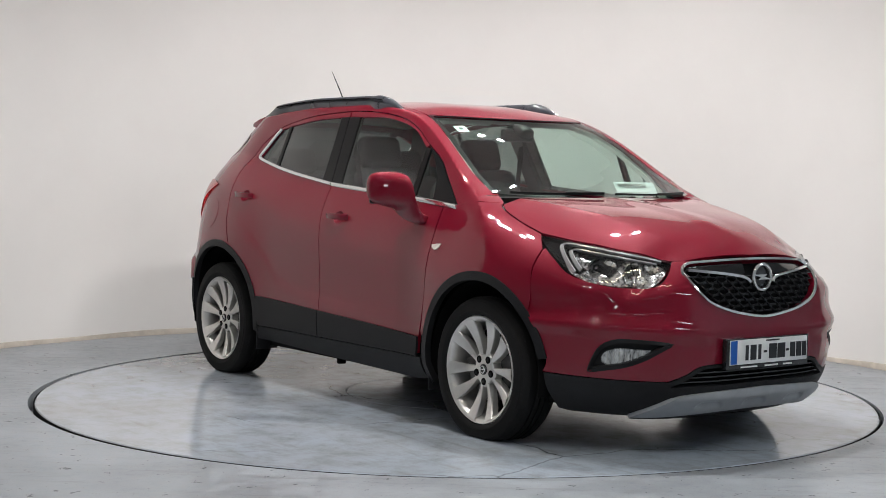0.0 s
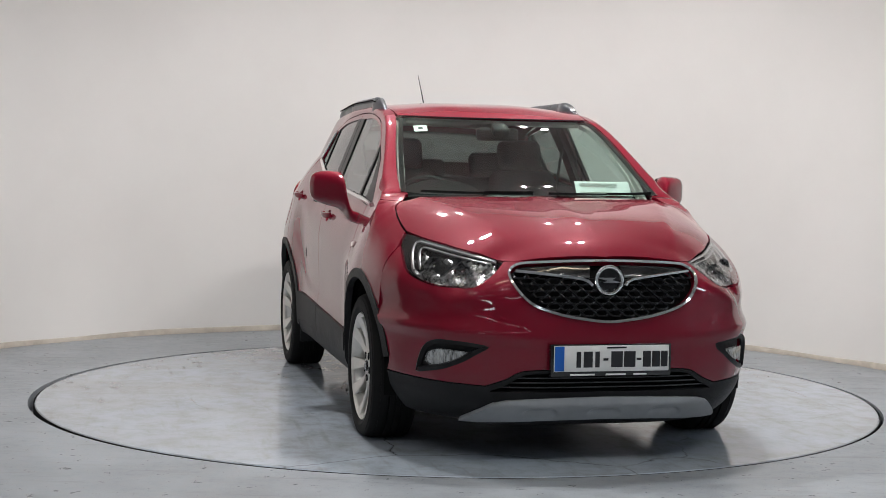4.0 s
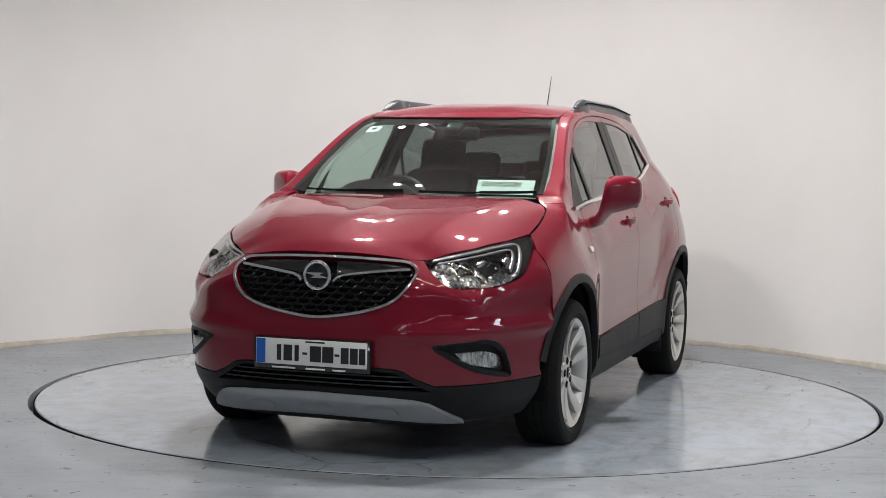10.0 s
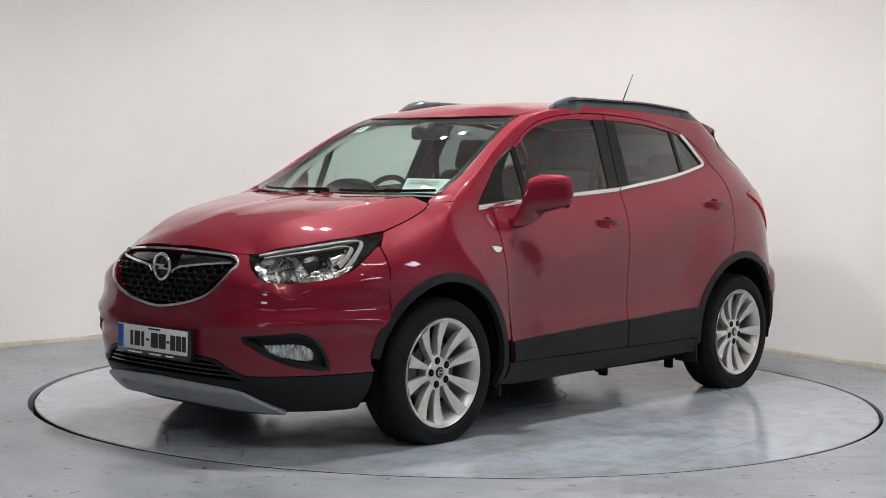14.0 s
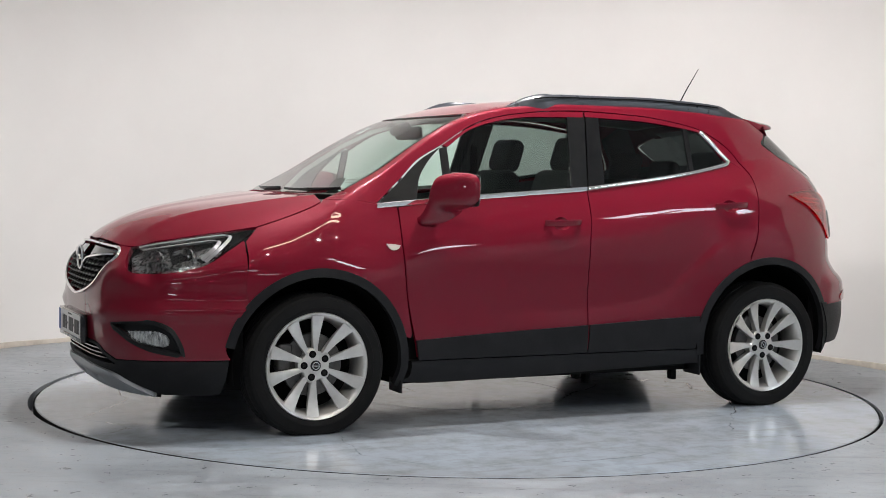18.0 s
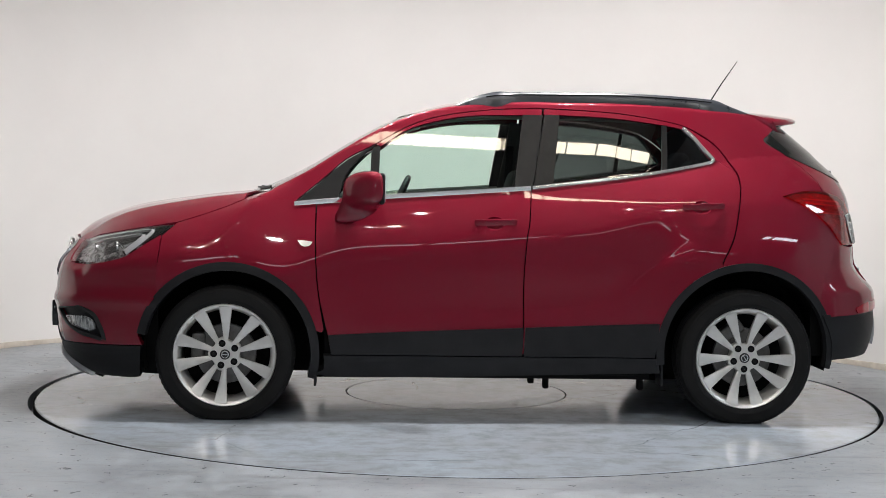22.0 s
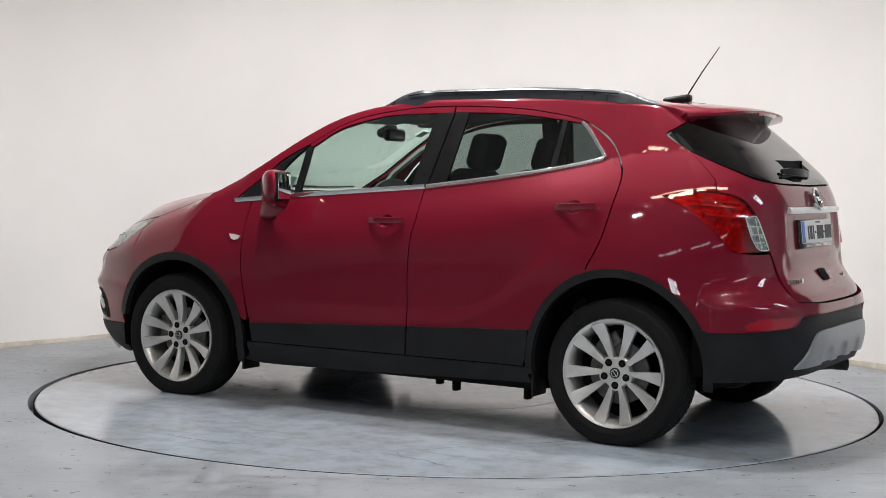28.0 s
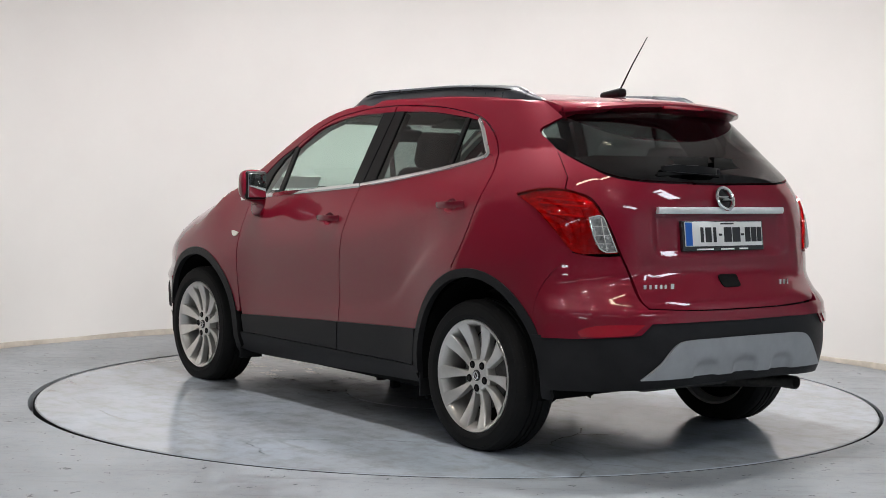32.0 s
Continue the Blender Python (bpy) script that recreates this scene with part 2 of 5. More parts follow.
def section(x, a):
    """The point of the body's cross-section at x, a degrees up from level about the line z = 1."""
    x, a = np.asarray(x, float), np.radians(np.asarray(a, float))
    lo, hi = np.zeros(a.shape), np.full(a.shape, 1.3)
    for _ in range(34):
        mid = (lo + hi) / 2
        inside = half_width(x, 1.0 + mid * np.sin(a)) > np.abs(mid * np.cos(a))
        lo, hi = np.where(inside, mid, lo), np.where(inside, hi, mid)
    return np.stack([x, lo * np.cos(a), 1.0 + lo * np.sin(a)], -1)


NOSE, TAIL = 0.9, -1.0
FORMS = {
    "side": (1.0, 1.0, lambda u, v: np.stack([u, half_width(u, v), v], -1)),
    "top": (1.0, 1.0, lambda u, v: np.stack([u, v, top(u, v)], -1)),
    "bonnet": (1.0, 1.0, lambda u, v: np.stack([u, v, bonnet(u, v)], -1)),
    "nose": (0.02, 1.0, lambda u, v: around(u, v, NOSE)),
    "tail": (0.018, 1.0, lambda u, v: around(u, v, TAIL)),
    "roll": (1.0, 0.012, section),
}


def roll(x, z):
    """Side-view point (x, z) in the section's terms."""
    return (x, math.degrees(math.atan2(z - 1.0, float(half_width(x, z)))))


def roll_top(x, y):
    return (x, math.degrees(math.atan2(float(top(x, y)) - 1.0, y)))


def tail(x, z):
    """Side-view point (x, z) in degrees round the tail's upright line."""
    return (math.degrees(math.atan2(float(half_width(x, z)), x - TAIL)), z)


def nose(x, z):
    return (math.degrees(math.atan2(float(half_width(x, z)), x - NOSE)), z)


def sharp(p):
    return (p[0], p[1], 0)


def arc(cx, cz, r, a0, a1, n):
    return [(cx + r * math.cos(radians(a0 + (a1 - a0) * i / n)), cz + r * math.sin(radians(a0 + (a1 - a0) * i / n))) for i in range(n + 1)]


def sym(points, form):
    """Close a half outline by its mirror image."""
    def flip(p):
        if form == "tail":
            return (360 - p[0], *p[1:])
        if form == "nose":
            return (-p[0], *p[1:])
        return (p[0], -p[1], *p[2:])

    def middle(p):
        return abs(flip(p)[0] - p[0]) + abs(flip(p)[1] - p[1]) < 1e-6
    on = [i for i, p in enumerate(points) if middle(p)]
    if on and on[-1] != len(points) - 1:
        points = list(points[on[-1]:]) + list(points[:on[-1]])
    return list(points) + [flip(p) for p in reversed(points) if not middle(p)]


def smooth_loop(points, step, closed=True):
    """Points along a smooth curve; a third value in a point marks a corner."""
    p = [np.array(q[:2], float) for q in points]
    corner = [len(q) > 2 for q in points]
    n, out = len(p), []
    for i in range(n if closed else n - 1):
        a, b = p[i], p[(i + 1) % n]
        ta = (b - a) if corner[i] or (not closed and i == 0) else (b - p[i - 1]) / 2
        tb = (b - a) if corner[(i + 1) % n] or (not closed and i == n - 2) else (p[(i + 2) % n] - a) / 2
        size = np.linalg.norm(b - a)
        k0, k1 = np.linalg.norm(ta) + 1e-9, np.linalg.norm(tb) + 1e-9
        ta, tb = ta * min(1, 1.2 * size / k0), tb * min(1, 1.2 * size / k1)
        m = max(1, int(round(size / step)))
        for k in range(m):
            s = k / m
            out.append((2 * s ** 3 - 3 * s ** 2 + 1) * a + (s ** 3 - 2 * s ** 2 + s) * ta + (3 * s ** 2 - 2 * s ** 3) * b + (s ** 3 - s ** 2) * tb)
    if not closed:
        out.append(p[-1])
    return np.array(out)


def within(q, loop):
    x, y = q[:, 0], q[:, 1]
    a, b = loop, np.roll(loop, -1, 0)
    ins = np.zeros(len(q), bool)
    for (x0, y0), (x1, y1) in zip(a, b):
        if y0 != y1:
            ins ^= ((y0 > y) != (y1 > y)) & (x < (x1 - x0) * (y - y0) / (y1 - y0) + x0)
    return ins


def panel(name, form, points, mat, parent, step=0.022, holes=(), lift=0.0, depth=0.015, side=1, label="", push=None, thick=True):
    """A curved sheet that follows the car's form inside an outline, with its edge folded inwards."""
    su, sv, place = FORMS[form]
    scale = np.array([su, sv])
    loops = [smooth_loop([(q[0] * su, q[1] * sv, *q[2:]) for q in loop], step * 0.7) for loop in (points, *holes)]
    outer = loops[0]
    lo, hi = outer.min(0), outer.max(0)
    gu, gv = np.meshgrid(np.arange(lo[0] + step / 2, hi[0], step), np.arange(lo[1] + step / 2, hi[1], step))
    grid = np.stack([gu.ravel(), gv.ravel()], -1)
    keep = within(grid, outer)
    for h in loops[1:]:
        keep &= ~within(grid, h)
    grid = grid[keep]
    edge_points = np.concatenate(loops)
    if len(grid):
        near = np.full(len(grid), 9.0)
        for c in edge_points:
            near = np.minimum(near, ((grid - c) ** 2).sum(1))
        grid = grid[near > (0.55 * step) ** 2]
    verts = [Vector(q) for q in np.concatenate([edge_points, grid])]
    edges, base = [], 0
    for lp in loops:
        edges += [(base + i, base + (i + 1) % len(lp)) for i in range(len(lp))]
        base += len(lp)
    from mathutils import geometry
    v2, _, tris, *_ = geometry.delaunay_2d_cdt(verts, edges, [], 0, 1e-6)
    v2 = np.array([tuple(q) for q in v2])
    tris = np.array([t for t in tris if len(t) == 3])
    mid = v2[tris].mean(1)
    ok = within(mid, outer)
    for h in loops[1:]:
        ok &= ~within(mid, h)
    tris = tris[ok]
    used = np.unique(tris)
    remap = np.full(len(v2), -1)
    remap[used] = np.arange(len(used))
    v2, tris = v2[used], remap[tris]
    u, v = v2[:, 0] / su, v2[:, 1] / sv
    e = 0.004
    pos = place(u, v)
    du = place(u + e / su, v) - place(u - e / su, v)
    dv = place(u, v + e / sv) - place(u, v - e / sv)
    nor = np.cross(du, dv)
    nor /= np.linalg.norm(nor, axis=1, keepdims=True) + 1e-12
    out = pos - np.array([0.0, 0.0, 0.75])
    flip = np.sign((nor * out).sum(1))
    nor *= flip[:, None]
    pos = pos + nor * lift
    if push is not None:
        pos = pos + nor * push(pos)[:, None]
        face = np.cross(pos[tris[:, 1]] - pos[tris[:, 0]], pos[tris[:, 2]] - pos[tris[:, 0]])
        bent = np.zeros_like(pos)
        for k in range(3):
            np.add.at(bent, tris[:, k], face)
        bent *= np.sign((bent * nor).sum(1))[:, None]
        size = np.linalg.norm(bent, axis=1, keepdims=True)
        nor = np.where(size > 1e-12, bent / (size + 1e-15), nor)
    turn = np.median(flip) < 0
    if turn:
        tris = tris[:, ::-1]
    pos, nor = pos.copy(), nor.copy()
    if side < 0:
        pos[:, 1] *= -1
        nor[:, 1] *= -1
        tris = tris[:, ::-1]
    faces = [tuple(int(i) for i in t) for t in tris]
    loop_normals = [tuple(nor[i]) for t in faces for i in t]
    allv = [tuple(q) for q in pos]
    if thick:
        half = {}
        for t in faces:
            for a, b in ((t[0], t[1]), (t[1], t[2]), (t[2], t[0])):
                half[(a, b)] = True
        rim = [(a, b) for a, b in half if (b, a) not in half]
        low = {}
        for a, b in rim:
            for c in (a, b):
                if c not in low:
                    low[c] = len(allv)
                    allv.append(tuple(pos[c] - nor[c] * depth))
        for a, b in rim:
            faces.append((b, a, low[a], low[b]))
            w = np.cross(pos[a] - pos[b], -nor[a])
            w /= np.linalg.norm(w) + 1e-12
            loop_normals += [tuple(w)] * 4
    me = bpy.data.meshes.new(name)
    me.from_pydata(allv, [], faces)
    me.materials.append(mat)
    me.shade_smooth()
    me.normals_split_custom_set(loop_normals)
    return attach(name, me, parent, label)


def attach(name, me, parent, label=""):
    ob = new(name, me)
    ob.parent = parent
    if parent is car:
        ob.location = OFFSET
    if label:
        tagged(ob, label)
    return ob


def piece(name, bm, mat, parent, label="", smooth=40):
    ob = part(name, bm, mat, parent, label, smooth)
    if parent is car:
        ob.location = OFFSET
    return ob


def box(sx, sy, sz, bevel=0.0, segments=3, at=(0, 0, 0), turn=None, shape=None):
    """A bevelled block; shape(v) moves its corners first."""
    bm = bmesh.new()
    bmesh.ops.create_cube(bm, size=1)
    for v in bm.verts:
        v.co = Vector((v.co.x * sx, v.co.y * sy, v.co.z * sz))
        if shape:
            v.co = shape(v.co)
    if bevel:
        bmesh.ops.bevel(bm, geom=bm.edges[:], offset=bevel, segments=segments, profile=0.5, affect="EDGES", clamp_overlap=True)
    m = Matrix.Translation(at) @ (turn or Matrix())
    bmesh.ops.transform(bm, matrix=m, verts=bm.verts)
    return bm


def sweep(path, shape, closed=False, up=(0, 0, 1), scale=None):
    """A section drawn along a path; shape is a closed list of (across, up) offsets."""
    path = [Vector(p) for p in path]
    n, rows = len(path), []
    for i, p in enumerate(path):
        a = path[(i - 1) % n] if closed or i else path[0]
        b = path[(i + 1) % n] if closed or i < n - 1 else path[-1]
        t = (b - a).normalized()
        r = t.cross(Vector(up(i) if callable(up) else up)).normalized()
        w = r.cross(t)
        k = scale(i / max(1, n - 1)) if scale else 1
        rows.append([p + r * (c * k) + w * (d * k) for c, d in shape])
    bm = from_grid(rows + (rows[:1] if closed else []), True)
    if closed:
        bmesh.ops.remove_doubles(bm, verts=bm.verts, dist=1e-6)
    else:
        bm.verts.ensure_lookup_table()
        m = len(shape)
        bm.faces.new([bm.verts[i] for i in range(m)])
        bm.faces.new([bm.verts[i] for i in range((n - 1) * m, n * m)])
    bmesh.ops.recalc_face_normals(bm, faces=bm.faces)
    return bm


def round_section(r, n=10, flat=1.0):
    return [(r * math.cos(2 * math.pi * i / n), r * flat * math.sin(2 * math.pi * i / n)) for i in range(n)]


def mirrored(bm, side):
    if side < 0:
        for v in bm.verts:
            v.co.y *= -1
        bmesh.ops.reverse_faces(bm, faces=bm.faces)
    return bm


def merged(*parts):
    """Several bmeshes as one."""
    me = bpy.data.meshes.new("join")
    out = bmesh.new()
    for b in parts:
        b.to_mesh(me)
        out.from_mesh(me)
        b.free()
    bpy.data.meshes.remove(me)
    return out


def on_side(x, z, out=0.0):
    return Vector((x, float(half_width(x, z)) + out, z))


LOOKUP = {}


def on_round(a, z, x0, out):
    """A point of the body a degrees round x0 at height z, moved outwards; distances are kept in a table."""
    if x0 not in LOOKUP:
        aa, zz = np.arange(0, 181, 0.5), np.arange(0.14, 1.56, 0.005)
        A, Z = np.meshgrid(aa, zz, indexing="ij")
        q = around(A, Z, x0)
        LOOKUP[x0] = np.hypot(q[..., 0] - x0, q[..., 1])
    w = a % 360
    b = 360 - w if w > 180 else w
    i, j = min(b / 0.5, 359.999), min(max((z - 0.14) / 0.005, 0), 282.999)
    i0, j0 = int(i), int(j)
    fi, fj = i - i0, j - j0
    t = LOOKUP[x0]
    r = (t[i0, j0] * (1 - fi) + t[i0 + 1, j0] * fi) * (1 - fj) + (t[i0, j0 + 1] * (1 - fi) + t[i0 + 1, j0 + 1] * fi) * fj + out
    return Vector((x0 + r * math.cos(radians(a)), r * math.sin(radians(a)), z))


def on_nose(a, z, out=0.0):
    return on_round(a, z, NOSE, out)


def on_tail(a, z, out=0.0):
    return on_round(a, z, TAIL, out)


def tail_roll(a, z):
    """A point given round the tail, in the section's terms."""
    q = on_tail(a, z)
    return (q.x, math.degrees(math.atan2(q.z - 1.0, q.y)))


# ---- the car's outer panels ----
F_ARCH, R_ARCH = (1.268, 0.322, 0.446, 0.405), (-1.28, 0.350, 0.448, 0.410)


BONNET_SIDE = [(1.53, 0.724), (1.42, 0.727), (1.32, 0.722), (1.25, 0.712), (1.205, 0.69)]
FENDER_TOP = [(x, float(bonnet(x, y)) - 0.002) for x, y in BONNET_SIDE]
FENDER_TOP = [sharp(FENDER_TOP[0]), *FENDER_TOP[1:4], sharp(FENDER_TOP[4])]


def body_sides(s):
    # wing
    cx, cz, ro, _ = F_ARCH
    fender = panel("front_fender", "side", [sharp((0.812, 0.43)), *arc(cx, cz, ro - 0.01, 163, 52, 9), sharp((1.60, 0.59)), (1.615, 0.68), (1.60, 0.80), sharp((1.594, 0.886)), sharp((1.546, 0.932)), *FENDER_TOP, sharp((1.188, 1.0772)), (1.10, 1.0824), (1.03, 1.0754), sharp((0.957, 1.0634)), sharp((0.851, 1.05)),
                   (0.851, 0.86), (0.842, 0.70), (0.826, 0.58), sharp((0.803, 0.445))], PAINT, car, side=s)
    panel("side_indicator", "side", [sharp((0.935, 0.876)), (0.90, 0.874), sharp((0.862, 0.868)), (0.875, 0.852), (0.90, 0.846), (0.92, 0.855)], AMBER, fender, step=0.008, lift=0.006, depth=0.008, side=s, label="clear side indicator lens")
    # body side: pillar, cant rail and rear quarter in one pressing
    cx, cz, ro, _ = R_ARCH
    low = [(0.955, 1.064), (0.82, 1.178), (0.70, 1.282), (0.56, 1.357), (0.394, 1.451), (0.225, 1.506), (-0.03, 1.541), (-0.281, 1.551), (-0.55, 1.541),
           (-0.739, 1.524), (-0.964, 1.484), (-1.07, 1.438), (-1.165, 1.366), (-1.24, 1.255), (-1.254, 1.205), (-1.250, 1.13), (-1.209, 0.93)]
    pts = [sharp(roll(*low[0]))] + [roll(*q) for q in low[1:]] + [sharp(roll(-1.148, 0.795))]
    pts += [roll(*q) for q in arc(cx, cz, ro - 0.01, 72.4, 138, 8)] + [sharp(roll(-1.645, 0.60))]
    pts += [roll(-1.68, 0.75), sharp(tail_roll(136.2, 0.894)), tail_roll(132.2, 0.974), tail_roll(126.7, 1.066), sharp(tail_roll(120.2, 1.129)), tail_roll(127.6, 1.154), sharp(tail_roll(133.7, 1.152)), sharp(tail_roll(134.2, 1.205)),
            tail_roll(131.5, 1.29), tail_roll(129.0, 1.34), tail_roll(123.5, 1.404), tail_roll(127.0, 1.440), sharp(tail_roll(132.0, 1.470)), sharp(roll_top(-1.31, 0.50)), roll_top(-1.2, 0.525), roll_top(-0.9, 0.535), roll_top(-0.4, 0.54), roll_top(0.1, 0.535),
            roll_top(0.30, 0.53), roll_top(0.46, 0.551), roll_top(0.60, 0.581), roll_top(0.75, 0.611), roll_top(0.90, 0.637), sharp(roll_top(1.085, 0.664)), sharp(roll(1.188, 1.078)), roll(1.10, 1.083), roll(1.03, 1.076)]
    panel("body_side", "roll", pts, PAINT, car, step=0.014, side=s)
    if s < 0:
        ring = [(-1.43 + 0.088 * math.cos(a), 0.955 + 0.088 * math.sin(a)) for a in np.linspace(0, 2 * math.pi, 24, endpoint=False)]
        panel("fuel_flap", "side", ring, PAINT, car, step=0.02, lift=0.0015, depth=0.004, side=s, label="round fuel filler flap")
    # doors, each with a pressed bowl behind its handle
    def bowl(x0, z0):
        return [(x0 + 0.005 + 0.047 * math.cos(a), z0 - 0.006 + 0.033 * math.sin(a)) for a in np.linspace(0, 2 * math.pi, 16, endpoint=False)]
    door = panel("front_door", "side", [sharp((0.766, 0.336)), (0.78, 0.41), (0.82, 0.58), (0.836, 0.70), (0.845, 0.86), sharp((0.844, 1.048)), (0.54, 1.082), (0.0, 1.122), sharp((-0.207, 1.138)),
                  (-0.196, 0.98), (-0.182, 0.90), (-0.169, 0.70), (-0.171, 0.47), sharp((-0.166, 0.336))], PAINT, car, step=0.018, side=s, holes=[bowl(-0.031, 0.978)])
    rear = panel("rear_door", "side", [sharp((-0.1715, 0.336)), (-0.1765, 0.47), (-0.1745, 0.70), (-0.1875, 0.90), (-0.2015, 0.98), sharp((-0.2125, 1.139)), (-0.6, 1.188), (-0.86, 1.226), (-1.08, 1.268), (-1.12, 1.285),
                 sharp((-1.155, 1.30)), sharp((-1.236, 1.245)), (-1.247, 1.20), (-1.243, 1.13), (-1.202, 0.93), sharp((-1.142, 0.80)), *arc(R_ARCH[0], R_ARCH[1], R_ARCH[2] - 0.01, 71.6, 8, 7), sharp((-0.826, 0.336))], PAINT, car, step=0.018, side=s, holes=[bowl(-1.055, 1.072)])
    panel("window_frame", "side", [sharp((0.56, 1.353)), (0.394, 1.446), (0.225, 1.501), (-0.03, 1.536), sharp((-0.276, 1.546)), sharp((-0.273, 1.516)), (-0.17, 1.514), (0.054, 1.508), (0.224, 1.483), (0.393, 1.433), sharp((0.535, 1.343))], PAINT, door, step=0.015, side=s)
    panel("window_frame", "side", [sharp((-0.286, 1.546)), (-0.55, 1.536), (-0.739, 1.519), (-0.964, 1.479), (-1.066, 1.432), (-1.16, 1.36), (-1.225, 1.262), sharp((-1.234, 1.247)), sharp((-1.157, 1.302)), (-1.128, 1.30), (-1.09, 1.34), (-1.04, 1.41), sharp((-0.99, 1.458)),
          (-0.916, 1.472), (-0.885, 1.477), (-0.626, 1.507), (-0.366, 1.517), sharp((-0.283, 1.519))], PAINT, rear, step=0.015, side=s)
    panel("mirror_sail", "side", [sharp((0.945, 1.066)), (0.82, 1.168), (0.70, 1.271), sharp((0.565, 1.347)), (0.61, 1.31), (0.668, 1.25), (0.713, 1.185), sharp((0.742, 1.084))], SATIN_BLACK, door, step=0.015, side=s, label="black corner trim of the window")
    panel("quarter_window", "side", [sharp((0.74, 1.09)), (0.710, 1.185), (0.664, 1.25), sharp((0.572, 1.335)), sharp((0.583, 1.10))], GLASS, door, lift=-0.006, depth=0.004, side=s)
    panel("window_divider", "side", [sharp((0.585, 1.095)), sharp((0.575, 1.337)), sharp((0.538, 1.345)), sharp((0.546, 1.095))], SATIN_BLACK, door, step=0.02, side=s)
    panel("window", "side", [sharp((0.55, 1.10)), sharp((0.540, 1.342)), (0.393, 1.434), (0.224, 1.485), (0.054, 1.51), sharp((-0.17, 1.516)), sharp((-0.122, 1.142))], GLASS, door, step=0.03, lift=-0.006, depth=0.004, side=s)
    panel("pillar_trim", "side", [sharp((-0.126, 1.134)), sharp((-0.177, 1.515)), sharp((-0.279, 1.517)), sharp((-0.213, 1.141))], SATIN_BLACK, door, side=s, label="satin black pillar trim")
    panel("pillar_trim", "side", [sharp((-0.222, 1.142)), sharp((-0.288, 1.518)), sharp((-0.363, 1.516)), sharp((-0.318, 1.155))], SATIN_BLACK, rear, side=s, label="satin black pillar trim")
    panel("window", "side", [sharp((-0.316, 1.155)), sharp((-0.361, 1.516)), (-0.626, 1.506), sharp((-0.882, 1.475)), sharp((-0.866, 1.225)), (-0.596, 1.188)], TINTED, rear, step=0.03, lift=-0.006, depth=0.004, side=s)
    panel("window_divider", "side", [sharp((-0.868, 1.226)), sharp((-0.884, 1.476)), sharp((-0.908, 1.472)), sharp((-0.896, 1.232))], SATIN_BLACK, rear, side=s)
    panel("quarter_window", "side", [sharp((-0.898, 1.232)), sharp((-0.910, 1.472)), sharp((-0.985, 1.457)), (-1.06, 1.38), sharp((-1.122, 1.297)), (-1.07, 1.266)], TINTED, rear, lift=-0.006, depth=0.004, side=s)
    # chrome strip under and behind the windows
    flat = [(-0.005, -0.011), (0.004, -0.011), (0.006, 0.0), (0.004, 0.011), (-0.005, 0.011)]
    def strip(name, pts, parent):
        q = smooth_loop(pts, 0.03, closed=False)
        piece(name, mirrored(sweep([on_side(x, z, 0.004) for x, z in q], flat, up=(0, 0.3, 1)), s), CHROME, parent, "bright chrome strip")
    strip("chrome_strip", [(0.955, 1.054), (0.54, 1.091), (0.0, 1.131), (-0.208, 1.147)], door)
    q = smooth_loop([(-0.216, 1.148), (-0.6, 1.197), (-0.86, 1.236), (-1.07, 1.277), (-1.125, 1.292), (-1.134, 1.305), (-1.09, 1.355), (-1.04, 1.415), (-0.99, 1.463)], 0.02, closed=False)
    piece("chrome_strip", mirrored(sweep([on_side(x, z, 0.003) for x, z in q], [(0.011 * math.cos(a), 0.011 * math.sin(a) * 0.8) for a in np.linspace(0, 2 * math.pi, 8, endpoint=False)], up=(0, 1, 0.4)), s), CHROME, rear, "bright chrome strip")
    # black lower cladding
    panel("door_cladding", "side", [sharp((0.764, 0.324)), sharp((0.781, 0.418)), (0.3, 0.443), sharp((-0.172, 0.463)), sharp((-0.169, 0.324))], PLASTIC, door, lift=0.010, depth=0.012, side=s, label="black plastic lower door cladding")
    panel("door_cladding", "side", [sharp((-0.178, 0.324)), sharp((-0.183, 0.464)), (-0.5, 0.478), sharp((-0.846, 0.492)), (-0.838, 0.40), sharp((-0.824, 0.324))], PLASTIC, rear, lift=0.010, depth=0.012, side=s, label="black plastic lower door cladding")
    panel("sill", "side", [sharp((0.85, 0.225)), (0.80, 0.25), sharp((0.80, 0.318)), (0.0, 0.318), sharp((-0.84, 0.318)), (-0.85, 0.27), sharp((-0.86, 0.245)), (-0.2, 0.225), (0.4, 0.21), (0.72, 0.208)], PLASTIC, car, step=0.03, lift=0.004, depth=0.05, side=s, label="black plastic sill")
    for name, (cx, cz, ro, ri), a0, a1, tail_down in (("front", F_ARCH, 196, 12, 0), ("rear", R_ARCH, -8, 190, 0)):
        outer = arc(cx, cz, ro, a0, a1, 16)
        inner = arc(cx, cz, ri, a1, a0, 16)
        pts = [sharp(outer[0]), *outer[1:-1], sharp(outer[-1]), sharp(inner[0]), *inner[1:-1], sharp(inner[-1])]
        panel("wheel_arch_trim", "side", pts, PLASTIC, car, step=0.018, lift=0.007, depth=0.03, side=s, label="black plastic wheel arch trim")
        rows = [[(cx + ri * math.cos(a), y, cz + ri * math.sin(a)) for y in (0.52, 0.70, 0.84)] for a in np.linspace(radians(-12), radians(192), 30)]
        piece("arch_liner", mirrored(from_grid(rows), s), DARK, car, "dark wheel arch liner")
        piece("arch_wall", mirrored(from_grid([[(cx + r * math.cos(a), 0.53, cz + r * math.sin(a)) for r in (0.02, ri)] for a in np.linspace(radians(-14), radians(194), 24)]), s), DARK, car)
